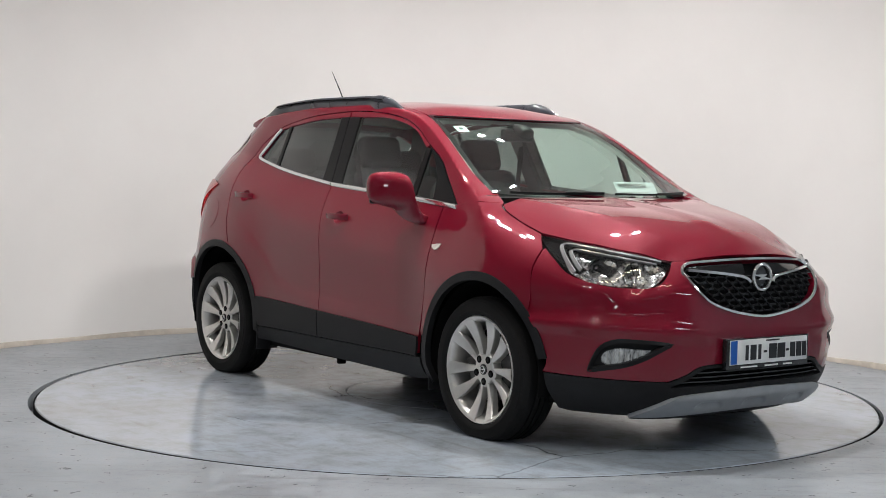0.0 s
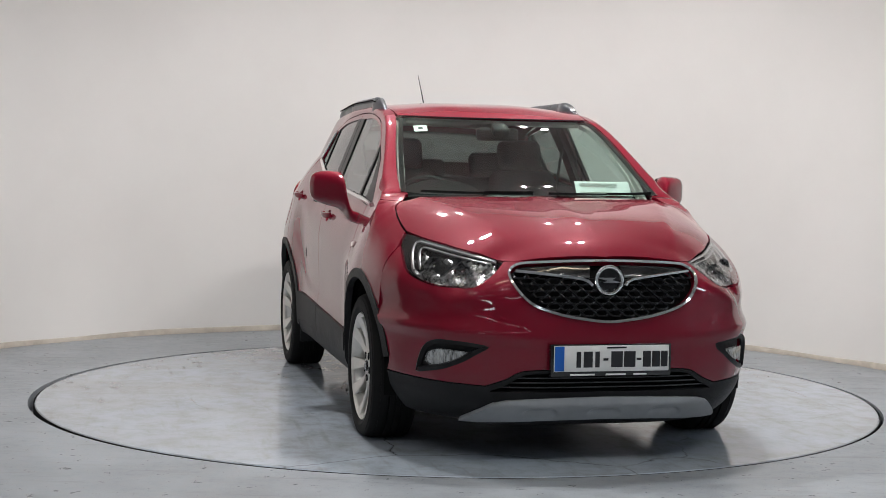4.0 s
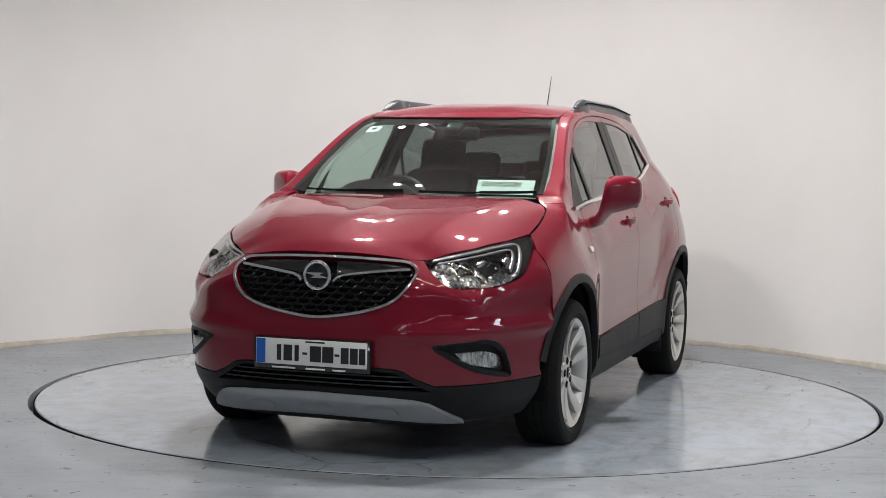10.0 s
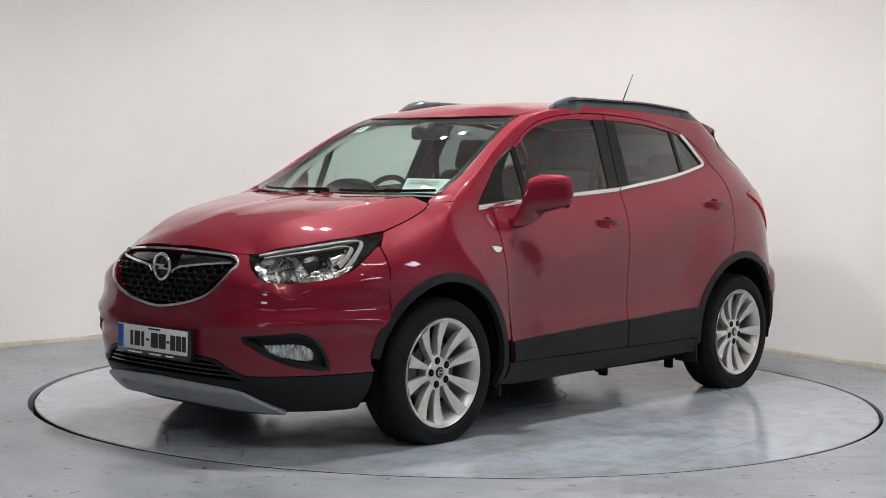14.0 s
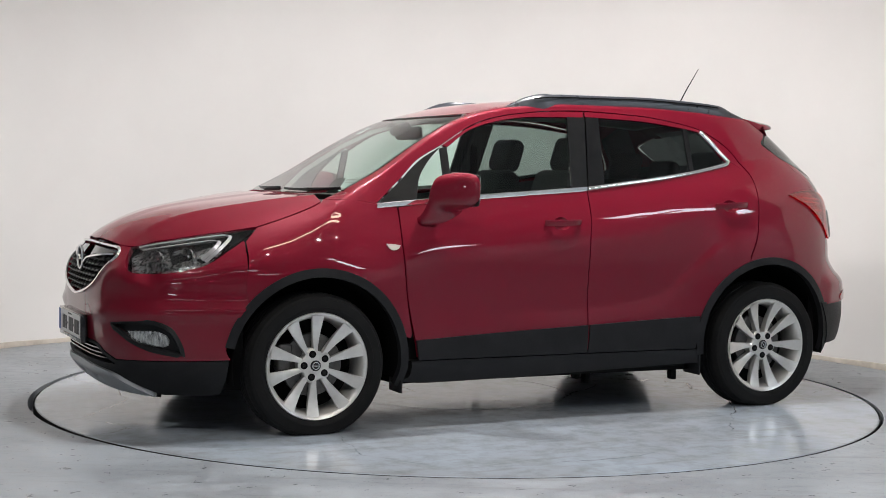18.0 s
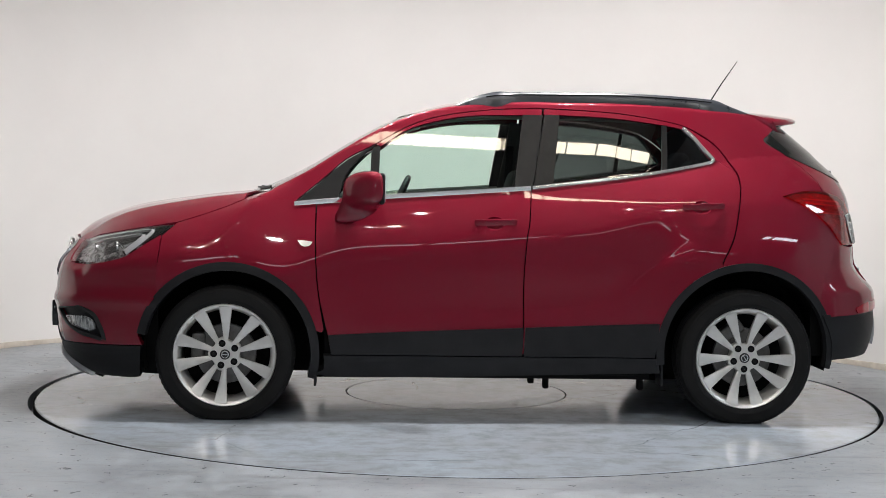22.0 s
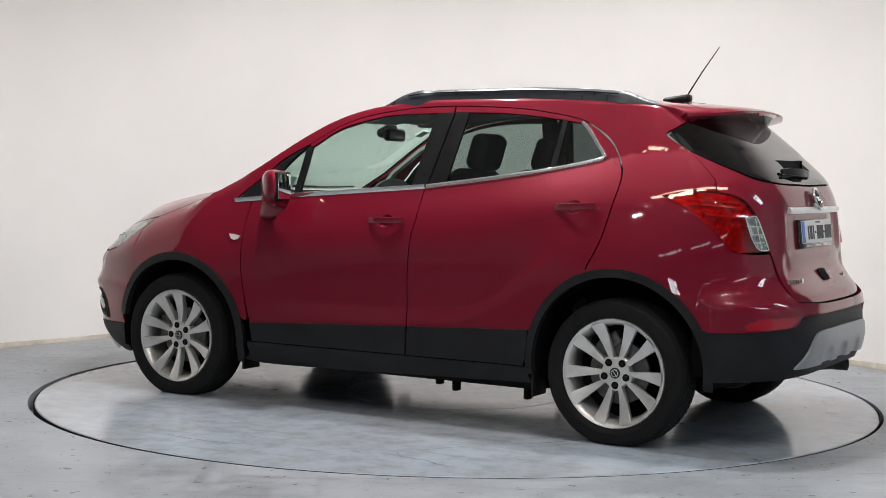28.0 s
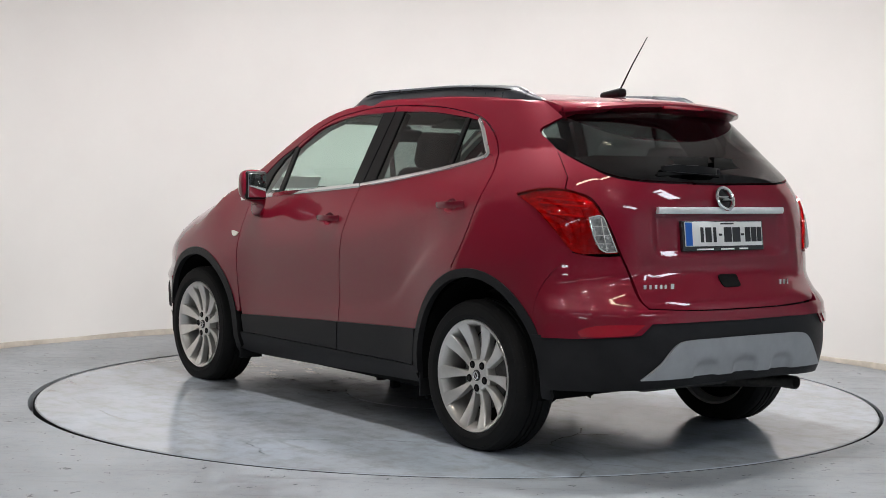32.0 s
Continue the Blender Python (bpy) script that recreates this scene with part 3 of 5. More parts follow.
    # handles
    for x0, z0, parent in ((-0.031, 0.978, door), (-1.055, 1.072, rear)):
        tilt = 0.045 if parent is rear else 0.02
        panel("handle_cup", "side", bowl(x0, z0), PAINT, parent, step=0.008, thick=False, side=s, label="red bowl pressed in behind the handle",
              push=lambda p: -0.026 * np.clip(1 - ((p[:, 0] - x0 - 0.005) / 0.047) ** 2 - ((p[:, 2] - z0 + 0.006) / 0.033) ** 2, 0, 1) ** 0.6)
        path = [on_side(x0 + dx, z0 - tilt * dx, o) for dx, o in ((0.098, 0.004), (0.085, 0.016), (0.05, 0.028), (0.0, 0.032), (-0.05, 0.028), (-0.085, 0.016), (-0.098, 0.004))]
        bar = [(-0.006, -0.014), (0.006, -0.014), (0.009, 0.0), (0.006, 0.014), (-0.006, 0.014)]
        piece("door_handle", mirrored(sweep(path, bar, up=(0, 0.2, 1)), s), PAINT, parent)
    # door mirror
    rows = []
    for y, xc, zc, hx, hz in ((0.795, 0.706, 0.985, 0.050, 0.028), (0.822, 0.704, 0.992, 0.050, 0.030), (0.836, 0.690, 1.010, 0.052, 0.040), (0.846, 0.660, 1.045, 0.064, 0.065), (0.856, 0.632, 1.095, 0.086, 0.092), (0.868, 0.620, 1.118, 0.093, 0.095),
                              (0.89, 0.610, 1.126, 0.086, 0.092), (0.93, 0.594, 1.131, 0.069, 0.087), (0.965, 0.578, 1.135, 0.053, 0.080), (0.99, 0.564, 1.137, 0.039, 0.070), (1.004, 0.554, 1.138, 0.029, 0.055), (1.011, 0.548, 1.138, 0.018, 0.034), (1.013, 0.546, 1.138, 0.006, 0.010)):
        ring = []
        for a in np.linspace(0, 2 * math.pi, 36, endpoint=False):
            ca, sa = math.cos(a), math.sin(a)
            k = (abs(ca) ** 3.6 + abs(sa) ** 3.6) ** (-1 / 3.6)
            x = k * ca * hx
            ring.append((xc + x, y, zc + k * sa * hz * (1 - 2.0 * max(x, 0))))
        rows.append(ring)
    bm = from_grid(rows, True)
    bm.verts.ensure_lookup_table()
    bm.faces.new([bm.verts[len(bm.verts) - 36 + i] for i in range(36)])
    bmesh.ops.recalc_face_normals(bm, faces=bm.faces)
    piece("mirror_bezel", mirrored(box(0.030, 0.130, 0.152, 0.040, 4, (0.534, 0.927, 1.133), Matrix.Rotation(radians(3), 4, "Z")), s), SATIN_BLACK, door, "black bezel of the mirror")
    m = piece("door_mirror", mirrored(bm, s), PAINT, door, smooth=60)
    piece("mirror_glass", mirrored(box(0.006, 0.110, 0.128, 0.03, 4, (0.519, 0.927, 1.133), Matrix.Rotation(radians(3), 4, "Z")), s), MIRROR, door, "mirror glass in the housing")
    # roof rail
    def rail_z(x):
        return float(top(x, 0.545)) + float(curve([(0.16, 0.002), (0.03, 0.042), (-0.06, 0.052), (-0.12, 0.045), (-1.06, 0.052), (-1.16, 0.052), (-1.25, 0.028), (-1.36, 0.0)])(x))
    xs = np.linspace(0.16, -1.35, 60)
    rows = []
    for x in xs:
        zt = rail_z(x)
        w = float(curve([(0.16, 0.3), (-0.05, 1.0), (-0.16, 0.55), (-1.02, 0.55), (-1.14, 1.0), (-1.36, 0.3)])(x)) * 0.034
        y0 = 0.545 - 0.012 * max(0, -0.9 - x) / 0.4
        zb = float(top(x, y0 + w)) - 0.004
        rows.append([(x, y0 + w, zb - 0.012), (x, y0 + w * 0.95, (zt + zb) / 2), (x, y0 + w * 0.5, zt - 0.004), (x, y0, zt), (x, y0 - w * 0.6, zt - 0.004), (x, y0 - w, (zt + zb) / 2), (x, y0 - w, zb)])
    bm = from_grid(rows)
    bmesh.ops.recalc_face_normals(bm, faces=bm.faces)
    rail = piece("roof_rail", mirrored(bm, s), RAIL, car, "dark grey roof rail", smooth=60)
    # A near-black strip on the rail's face stands for a groove's shade.
    q = [((r[1][0], r[1][1] + 0.001, r[2][2] * 0.55 + r[1][2] * 0.45)) for r in rows[6:-8]]
    piece("rail_shade_strip", mirrored(sweep(q, [(-0.003, -0.0028), (0.003, -0.0028), (0.003, 0.0028), (-0.003, 0.0028)]), s), DARK, rail, "near-black strip in place of a groove's shade")


def lamp_outline():
    return [sharp((20.0, 0.843)), (22.3, 0.795), sharp((25.0, 0.744)), (29.6, 0.742), (35.0, 0.752), (40.8, 0.786), (44.3, 0.845), (47.0, 0.893), sharp((49.2, 0.938)), (45.0, 0.934), (34.4, 0.901), (25.3, 0.868)]


GRILLE = sym([sharp((0, 0.857)), (8, 0.854), (15.5, 0.845), (17.6, 0.836), (18.9, 0.806), (17.4, 0.747), (14.5, 0.683), (10.0, 0.644), (4.9, 0.621), (0, 0.610)], "nose")


def scaled(pts, k, cy=None):
    a = sum(p[0] for p in pts) / len(pts)
    z = sum(p[1] for p in pts) / len(pts)
    return [((p[0] - a) * k + a, (p[1] - z) * k + z, *p[2:]) for p in pts]


def nose_parts():
    fog = [sharp((21.5, 0.506)), (26.5, 0.522), (32.0, 0.520), (35.2, 0.49), (37.0, 0.42), sharp((37.6, 0.372)), (34.8, 0.384), (31.0, 0.401), (27.0, 0.436), (23.8, 0.478)]
    red = [sharp((0, 0.862)), (16, 0.851), sharp((20.0, 0.846)), (22.0, 0.790), (25.0, 0.743), (29.6, 0.734), (35.2, 0.745), (41.2, 0.781), (44.8, 0.842), sharp((47.3, 0.889)), sharp(nose(1.600, 0.880)), nose(1.606, 0.80), (nose(1.61, 0.68)), sharp(nose(1.595, 0.60))]
    red += [nose(*q) for q in arc(F_ARCH[0], F_ARCH[1], F_ARCH[2] - 0.008, 38, 10, 4)] + [sharp((nose(1.68, 0.36)[0], 0.356)), (40, 0.350), (30, 0.345), sharp((22.5, 0.340)), (19.0, 0.37), (16.0, 0.404), (10, 0.412), sharp((0, 0.415))]
    holes = [GRILLE, scaled(fog, 0.93), [(-p[0], *p[1:]) for p in scaled(fog, 0.93)]]
    def crease(p):
        # the nose swells out above the fog lamps and under the headlamps
        y, z = np.abs(p[:, 1]), p[:, 2]
        return 0.014 * np.exp(-((z - (0.545 + 0.05 * np.clip(y - 0.3, 0, 1))) / 0.03) ** 2) * np.clip((y - 0.25) / 0.15, 0, 1) - 0.010 * np.exp(-((z - 0.645) / 0.05) ** 2) * np.clip((y - 0.42) / 0.1, 0, 1)
    bumper = panel("front_bumper", "nose", sym(red, "nose"), PAINT, car, step=0.02, holes=holes, depth=0.03, push=crease)
    low = [sharp((0, 0.41)), (10, 0.408), (16, 0.40), (19.0, 0.366), sharp((22.5, 0.336)), (30, 0.341), (40, 0.346), sharp((nose(1.685, 0.35)[0], 0.351)), (nose(1.69, 0.28)), sharp((nose(1.70, 0.20)[0], 0.195)), (40, 0.185), (20, 0.175), sharp((0, 0.172))]
    slot = [(0, 0.398), (10, 0.396), (15.5, 0.388), (18.5, 0.35), (21, 0.325), sharp((22, 0.315)), (12, 0.315), (0, 0.317)]
    lower = panel("lower_bumper", "nose", sym(low, "nose"), PLASTIC, car, step=0.022, holes=[sym(slot, "nose")], depth=0.03, lift=0.004, label="black plastic lower bumper")
    panel("intake_back", "nose", sym([(0, 0.41), (12, 0.41), (23, 0.33), (23, 0.30), (0, 0.30)], "nose"), DARK, lower, lift=-0.05, depth=0.002)
    for z in (0.335, 0.355, 0.375):
        w = 21 - (z - 0.335) / 0.04 * 4
        piece("intake_slat", sweep([on_nose(a, z, -0.012) for a in np.linspace(-w, w, 25)], [(-0.012, -0.004), (0.008, -0.003), (0.008, 0.003), (-0.012, 0.004)]), GLOSS_BLACK, lower)
    skid = [sharp((0, 0.298)), (10, 0.294), (17, 0.287), (20.5, 0.276), (24.0, 0.238), sharp((28.5, 0.188)), (20, 0.196), (10, 0.205), sharp((0, 0.208))]
    def swell(p):
        d = 0.012 * np.clip((0.298 - p[:, 2]) / 0.035, 0, 1)
        for c in (-0.275, 0.0, 0.275):
            edge = 0.246 - 0.010 * (np.abs(p[:, 1] - c) / 0.065) ** 4
            d = d - 0.015 / (1 + np.exp((p[:, 2] - edge) / 0.002)) / (1 + np.exp((0.222 - p[:, 2]) / 0.003)) * np.exp(-((p[:, 1] - c) / 0.068) ** 10)
        return d
    panel("skid_plate", "nose", sym(skid, "nose"), SATIN, lower, step=0.0065, lift=0.012, depth=0.02, push=swell, label="satin silver skid plate")
    panel("bumper_lip", "nose", sym([sharp((0, 0.206)), (10, 0.203), (20, 0.194), sharp((27.0, 0.188)), sharp((27.5, 0.162)), (20, 0.158), sharp((0, 0.160))], "nose"), PLASTIC, lower, step=0.02, lift=0.006, depth=0.03, label="black lip under the skid plate")
    # grille: dark back, honeycomb bars, wings, frame and emblem
    grille = panel("grille", "nose", scaled(GRILLE, 1.02), DARK, bumper, lift=-0.045, depth=0.002, label="black honeycomb radiator grille")
    def fits(a, z):
        return within(np.array([[a, z]]), np.array([p[:2] for p in GRILLE]))[0]
    cells = []
    for i in range(-8, 9):
        for j in range(9):
            a, z = i * 2.6 + (j % 2) * 1.3, 0.618 + j * 0.0255
            if z < 0.770 + 0.0022 * abs(a) and fits(a - 0.8, z) and fits(a + 0.8, z) and fits(a, z + 0.008) and fits(a, z - 0.008):
                cells.append((a, z))
    for a, z in cells:
        q = [on_nose(a + da, z + dz, -0.018 + 0.012 * (dz < 0)) for da, dz in ((-1.45, 0.0), (-0.75, 0.0112), (0.75, 0.0112), (1.45, 0.0), (0.75, -0.0112), (-0.75, -0.0112))]
        piece("grille_cell", sweep(q, [(-0.003, -0.006), (0.003, -0.006), (0.003, 0.006), (-0.003, 0.006)], closed=True, up=(1, 0, 0)), MESH_BLACK, grille)
    loop = smooth_loop([(p[0] * 0.02, p[1], *p[2:]) for p in GRILLE], 0.02)
    piece("grille_frame", sweep([on_nose(u / 0.02, z, 0.004) for u, z in loop], [(-0.006, -0.0065), (0.004, -0.005), (0.006, 0.0), (0.004, 0.005), (-0.006, 0.0065)], closed=True, up=(1, 0, 0)), CHROME, bumper, "chrome grille frame")
    for s in (1, -1):
        q = [on_nose(s * a, z, 0.004) for a, z in ((3.2, 0.757), (3.8, 0.772), (5.0, 0.783), (8, 0.793), (12, 0.803), (16, 0.811), (17.6, 0.813))]
        piece("grille_wing", sweep(q, [(-0.004, -0.0058), (0.006, -0.0040), (0.006, 0.0040), (-0.004, 0.0058)]), CHROME, grille, "chrome wing bar")
        panel("grille_upper", "nose", [sharp((s * 3, 0.846)), sharp((s * 15, 0.838)), (s * 17.8, 0.828), sharp((s * 17.5, 0.822)), (s * 12, 0.812), (s * 8, 0.803), sharp((s * 3.5, 0.79))], GLOSS_BLACK, grille, lift=-0.012, depth=0.004)
    emblem(on_nose(0, 0.779, 0.012), 0.056, bumper, Matrix.Rotation(radians(90), 4, "Y"), 1)
    # fog lamps and headlamps
    for s in (1, -1):
        flip = lambda pts: [(s * p[0], *p[1:]) for p in pts]
        pod = panel("fog_lamp", "nose", flip(scaled(fog, 0.99)), PLASTIC, bumper, lift=-0.022, depth=0.004, label="black fog lamp pocket")
        loop = smooth_loop([(p[0] * 0.02 * s, p[1], *p[2:]) for p in scaled(fog, 0.95)], 0.02)
        piece("fog_frame", sweep([on_nose(u / 0.02, z, -0.006) for u, z in loop], [(-0.014, -0.010), (0.006, -0.008), (0.006, 0.008), (-0.014, 0.010)], closed=True, up=(1, 0, 0)), PLASTIC, pod)
        lamp = [sharp((26.0, 0.474)), (32.0, 0.478), (34.4, 0.458), (34.9, 0.422), sharp((33.8, 0.408)), (31.0, 0.418), (27.8, 0.436)]
        panel("reflector", "nose", flip(lamp), FOG, pod, step=0.012, lift=-0.014, depth=0.004)
        panel("lens", "nose", flip(lamp), LENS, pod, step=0.015, lift=0.0, depth=0.012, label="clear fog lamp lens")
        for k in range(7):
            a = 27.2 + k * 1.08
            piece("lens_rib", sweep([on_nose(s * a, z, -0.006) for z in (0.425, 0.445, 0.465)], [(-0.002, -0.002), (0.002, -0.002), (0.002, 0.002), (-0.002, 0.002)], up=(1, 0, 0)), CLEAR_LENS, pod)
        outline = flip(lamp_outline())
        head = panel("headlamp", "nose", outline, SMOKED, car, step=0.02, lift=-0.05, depth=0.002, label="clear headlamp with chrome reflectors and a pale light guide")
        panel("lens", "nose", outline, LENS, head, step=0.018, lift=0.001, depth=0.03, label="clear headlamp lens")
        bar = [(21.8, 0.843), (25.6, 0.860), (34.4, 0.890), (41.6, 0.910), (43.2, 0.903), (42.8, 0.875), (41.8, 0.84), (40.2, 0.795)]
        q = smooth_loop([(a * 0.02, z) for a, z in bar], 0.012, closed=False)
        piece("daylight_bar", sweep([on_nose(s * u / 0.02, z, -0.012) for u, z in q], [(-0.005, -0.010), (-0.0038, 0.006), (0.0038, 0.006), (0.005, -0.010)], up=(1, 0, 0.2)), WHITE_GUIDE, head, "pale light guide")
        bar2 = [(22.8, 0.832), (27, 0.847), (33.0, 0.866), (39.4, 0.886), (40.9, 0.880), (40.4, 0.852), (38.8, 0.805)]
        q = smooth_loop([(a * 0.02, z) for a, z in bar2], 0.012, closed=False)
        piece("chrome_trim", sweep([on_nose(s * u / 0.02, z, -0.022) for u, z in q], [(-0.004, -0.012), (-0.003, 0.006), (0.003, 0.006), (0.004, -0.012)], up=(1, 0, 0.2)), WHITE_GUIDE, head)
        for a, z, r in ((28.5, 0.798, 0.036), (35.5, 0.812, 0.040)):
            d = Vector((math.cos(radians(s * a) * 0.6), math.sin(radians(s * a) * 0.6), 0))
            bm = lathe([(r, 0.0), (r * 0.96, -0.006), (r * 0.75, -0.020), (r * 0.4, -0.032), (0.0005, -0.036)], 24, "X")
            bmesh.ops.transform(bm, matrix=Matrix.Translation(on_nose(s * a, z, -0.020)) @ d.to_track_quat("X", "Z").to_matrix().to_4x4(), verts=bm.verts)
            piece("reflector", bm, LAMP_BOWL, head, "round chrome reflector")
            bm = bmesh.new()
            bmesh.ops.create_uvsphere(bm, u_segments=12, v_segments=8, radius=r * 0.2)
            bmesh.ops.translate(bm, vec=on_nose(s * a, z, -0.032), verts=bm.verts)
            piece("bulb", bm, CHROME, head)
        panel("chrome_bowl", "nose", flip([(21.8, 0.832), (31.5, 0.868), (39.5, 0.888), (42.6, 0.866), (41.0, 0.80), (36.5, 0.765), (30, 0.752), sharp((25.8, 0.753))]), LAMP_BOWL, head, step=0.007, lift=-0.034, depth=0.003,
              push=lambda p: 0.016 * np.abs((p[:, 1] / 0.075) % 1 - 0.5) + 0.012 * np.abs((p[:, 2] / 0.055) % 1 - 0.5))
    # bonnet
    rim = [sharp((2.118, 0)), (2.098, 0.2), (2.063, 0.36), sharp((2.030, 0.409)), (1.946, 0.493), (1.868, 0.557), (1.787, 0.606), (1.69, 0.661), (1.60, 0.697), sharp((1.53, BONNET_SIDE[0][1] - 0.004)), *[(x, y - 0.004) for x, y in BONNET_SIDE[1:4]], sharp((1.205, BONNET_SIDE[4][1] - 0.004)), (1.198, 0.56), (1.19, 0.3), sharp((1.186, 0))]
    def ribs(p):
        # a crease along the middle and one on each side, running to the lamps
        y = np.abs(p[:, 1])
        edge = 0.36 + 0.22 * np.clip((2.0 - p[:, 0]) / 0.8, 0, 1)
        k = np.clip((2.10 - p[:, 0]) / 0.25, 0, 1)
        return (0.006 - 0.06 * np.minimum(y, 0.10)) * k + 0.010 * k * np.exp(-np.abs(y - edge) / 0.05)
    panel("bonnet", "bonnet", sym(rim, "top"), PAINT, car, step=0.022, push=ribs)
    # plate
    number_plate(1)


def emblem(at, r, parent, turn, front):
    n = 40
    ring = [Vector((0, r * math.cos(2 * math.pi * i / n), r * math.sin(2 * math.pi * i / n))) for i in range(n)]
    sec = [(0.0074 * math.cos(a), 0.0074 * math.sin(a)) for a in np.linspace(0, 2 * math.pi, 8, endpoint=False)]
    bm = sweep(ring, sec, closed=True, up=(1, 0, 0))
    bolt = bmesh.new()
    flat = [(-1.12, 0.20), (0.52, 0.20), (0.18, 0.02), (1.12, -0.20), (-0.52, -0.20), (-0.18, -0.02)]
    a = [bolt.verts.new((0.004, p[0] * r, p[1] * r)) for p in flat]
    b = [bolt.verts.new((-0.004, p[0] * r, p[1] * r)) for p in flat]
    bolt.faces.new(a)
    bolt.faces.new(b[::-1])
    for i in range(6):
        bolt.faces.new((a[i], b[i], b[(i + 1) % 6], a[(i + 1) % 6]))
    bmesh.ops.recalc_face_normals(bolt, faces=bolt.faces)
    both = merged(bm, bolt)
    if front < 0:
        bmesh.ops.rotate(both, matrix=Matrix.Rotation(math.pi, 3, "Z"), verts=both.verts)
        bmesh.ops.rotate(both, matrix=Matrix.Rotation(radians(20), 3, "Y"), verts=both.verts)
    bmesh.ops.translate(both, vec=at, verts=both.verts)
    piece("emblem", both, CHROME, parent, "round chrome emblem")
    disc = lathe([(0.0005, 0.0), (r * 0.9, -0.002)], 24, "X")
    if front < 0:
        bmesh.ops.rotate(disc, matrix=Matrix.Rotation(math.pi, 3, "Z"), verts=disc.verts)
        bmesh.ops.rotate(disc, matrix=Matrix.Rotation(radians(20), 3, "Y"), verts=disc.verts)
    bmesh.ops.translate(disc, vec=Vector(at) - Vector((0.006 * front, 0, 0)), verts=disc.verts)
    piece("emblem_back", disc, GLOSS_BLACK, parent)


def number_plate(front):
    if front > 0:
        x, z, tilt = 2.232, 0.461, 0
    else:
        x, z, tilt = -1.934, 0.968, 7
    turn = Matrix.Translation((x, 0, z)) @ Matrix.Rotation(radians(tilt), 4, "Y") @ (Matrix() if front > 0 else Matrix.Rotation(math.pi, 4, "Z"))
    def put(name, sx, sy, sz, dx, y, dz, mat, parent, label="", bevel=0.002):
        k = 0.965 if front > 0 else 0.955
        bm = box(sx, sy * k, sz * k, bevel, 2, (dx, y * k, dz * k))
        bmesh.ops.transform(bm, matrix=turn, verts=bm.verts)
        return piece(name, bm, mat, parent, label)
    holder = put("plate_holder", 0.03, 0.545, 0.138, -0.016, 0, -0.008, GLOSS_BLACK, car, "black number plate holder", 0.004)
    put("number_plate", 0.004, 0.52, 0.111, 0.002, 0, 0, PLATE_WHITE, holder, "white number plate with a blue end band and black bars")
    put("blue_band", 0.002, 0.042, 0.105, 0.0045, -0.236, 0, PLATE_BLUE, holder, "blue band", 0)
    # the characters, as plain bars
    for y, w in ((-0.150, 0.020), (-0.108, 0.040), (-0.066, 0.020), (-0.028, 0.022), (0.022, 0.052), (0.080, 0.052), (0.122, 0.022), (0.158, 0.036), (0.200, 0.036), (0.238, 0.030)):
        h = 0.068 if w != 0.022 else 0.010
        put("plate_bar", 0.0012, w, h, 0.0046, y, -0.004, INK, holder, "", 0)
    put("plate_bar", 0.0012, 0.09, 0.007, 0.0046, 0.02, 0.046, INK, holder, "", 0)
    for y, w in ((-0.13, 0.11), (0.02, 0.09), (0.13, 0.06)):
        put("holder_bar", 0.0012, w, 0.007, 0.0, y, -0.069, PLATE_WHITE, holder, "pale line of small writing as bars", 0)


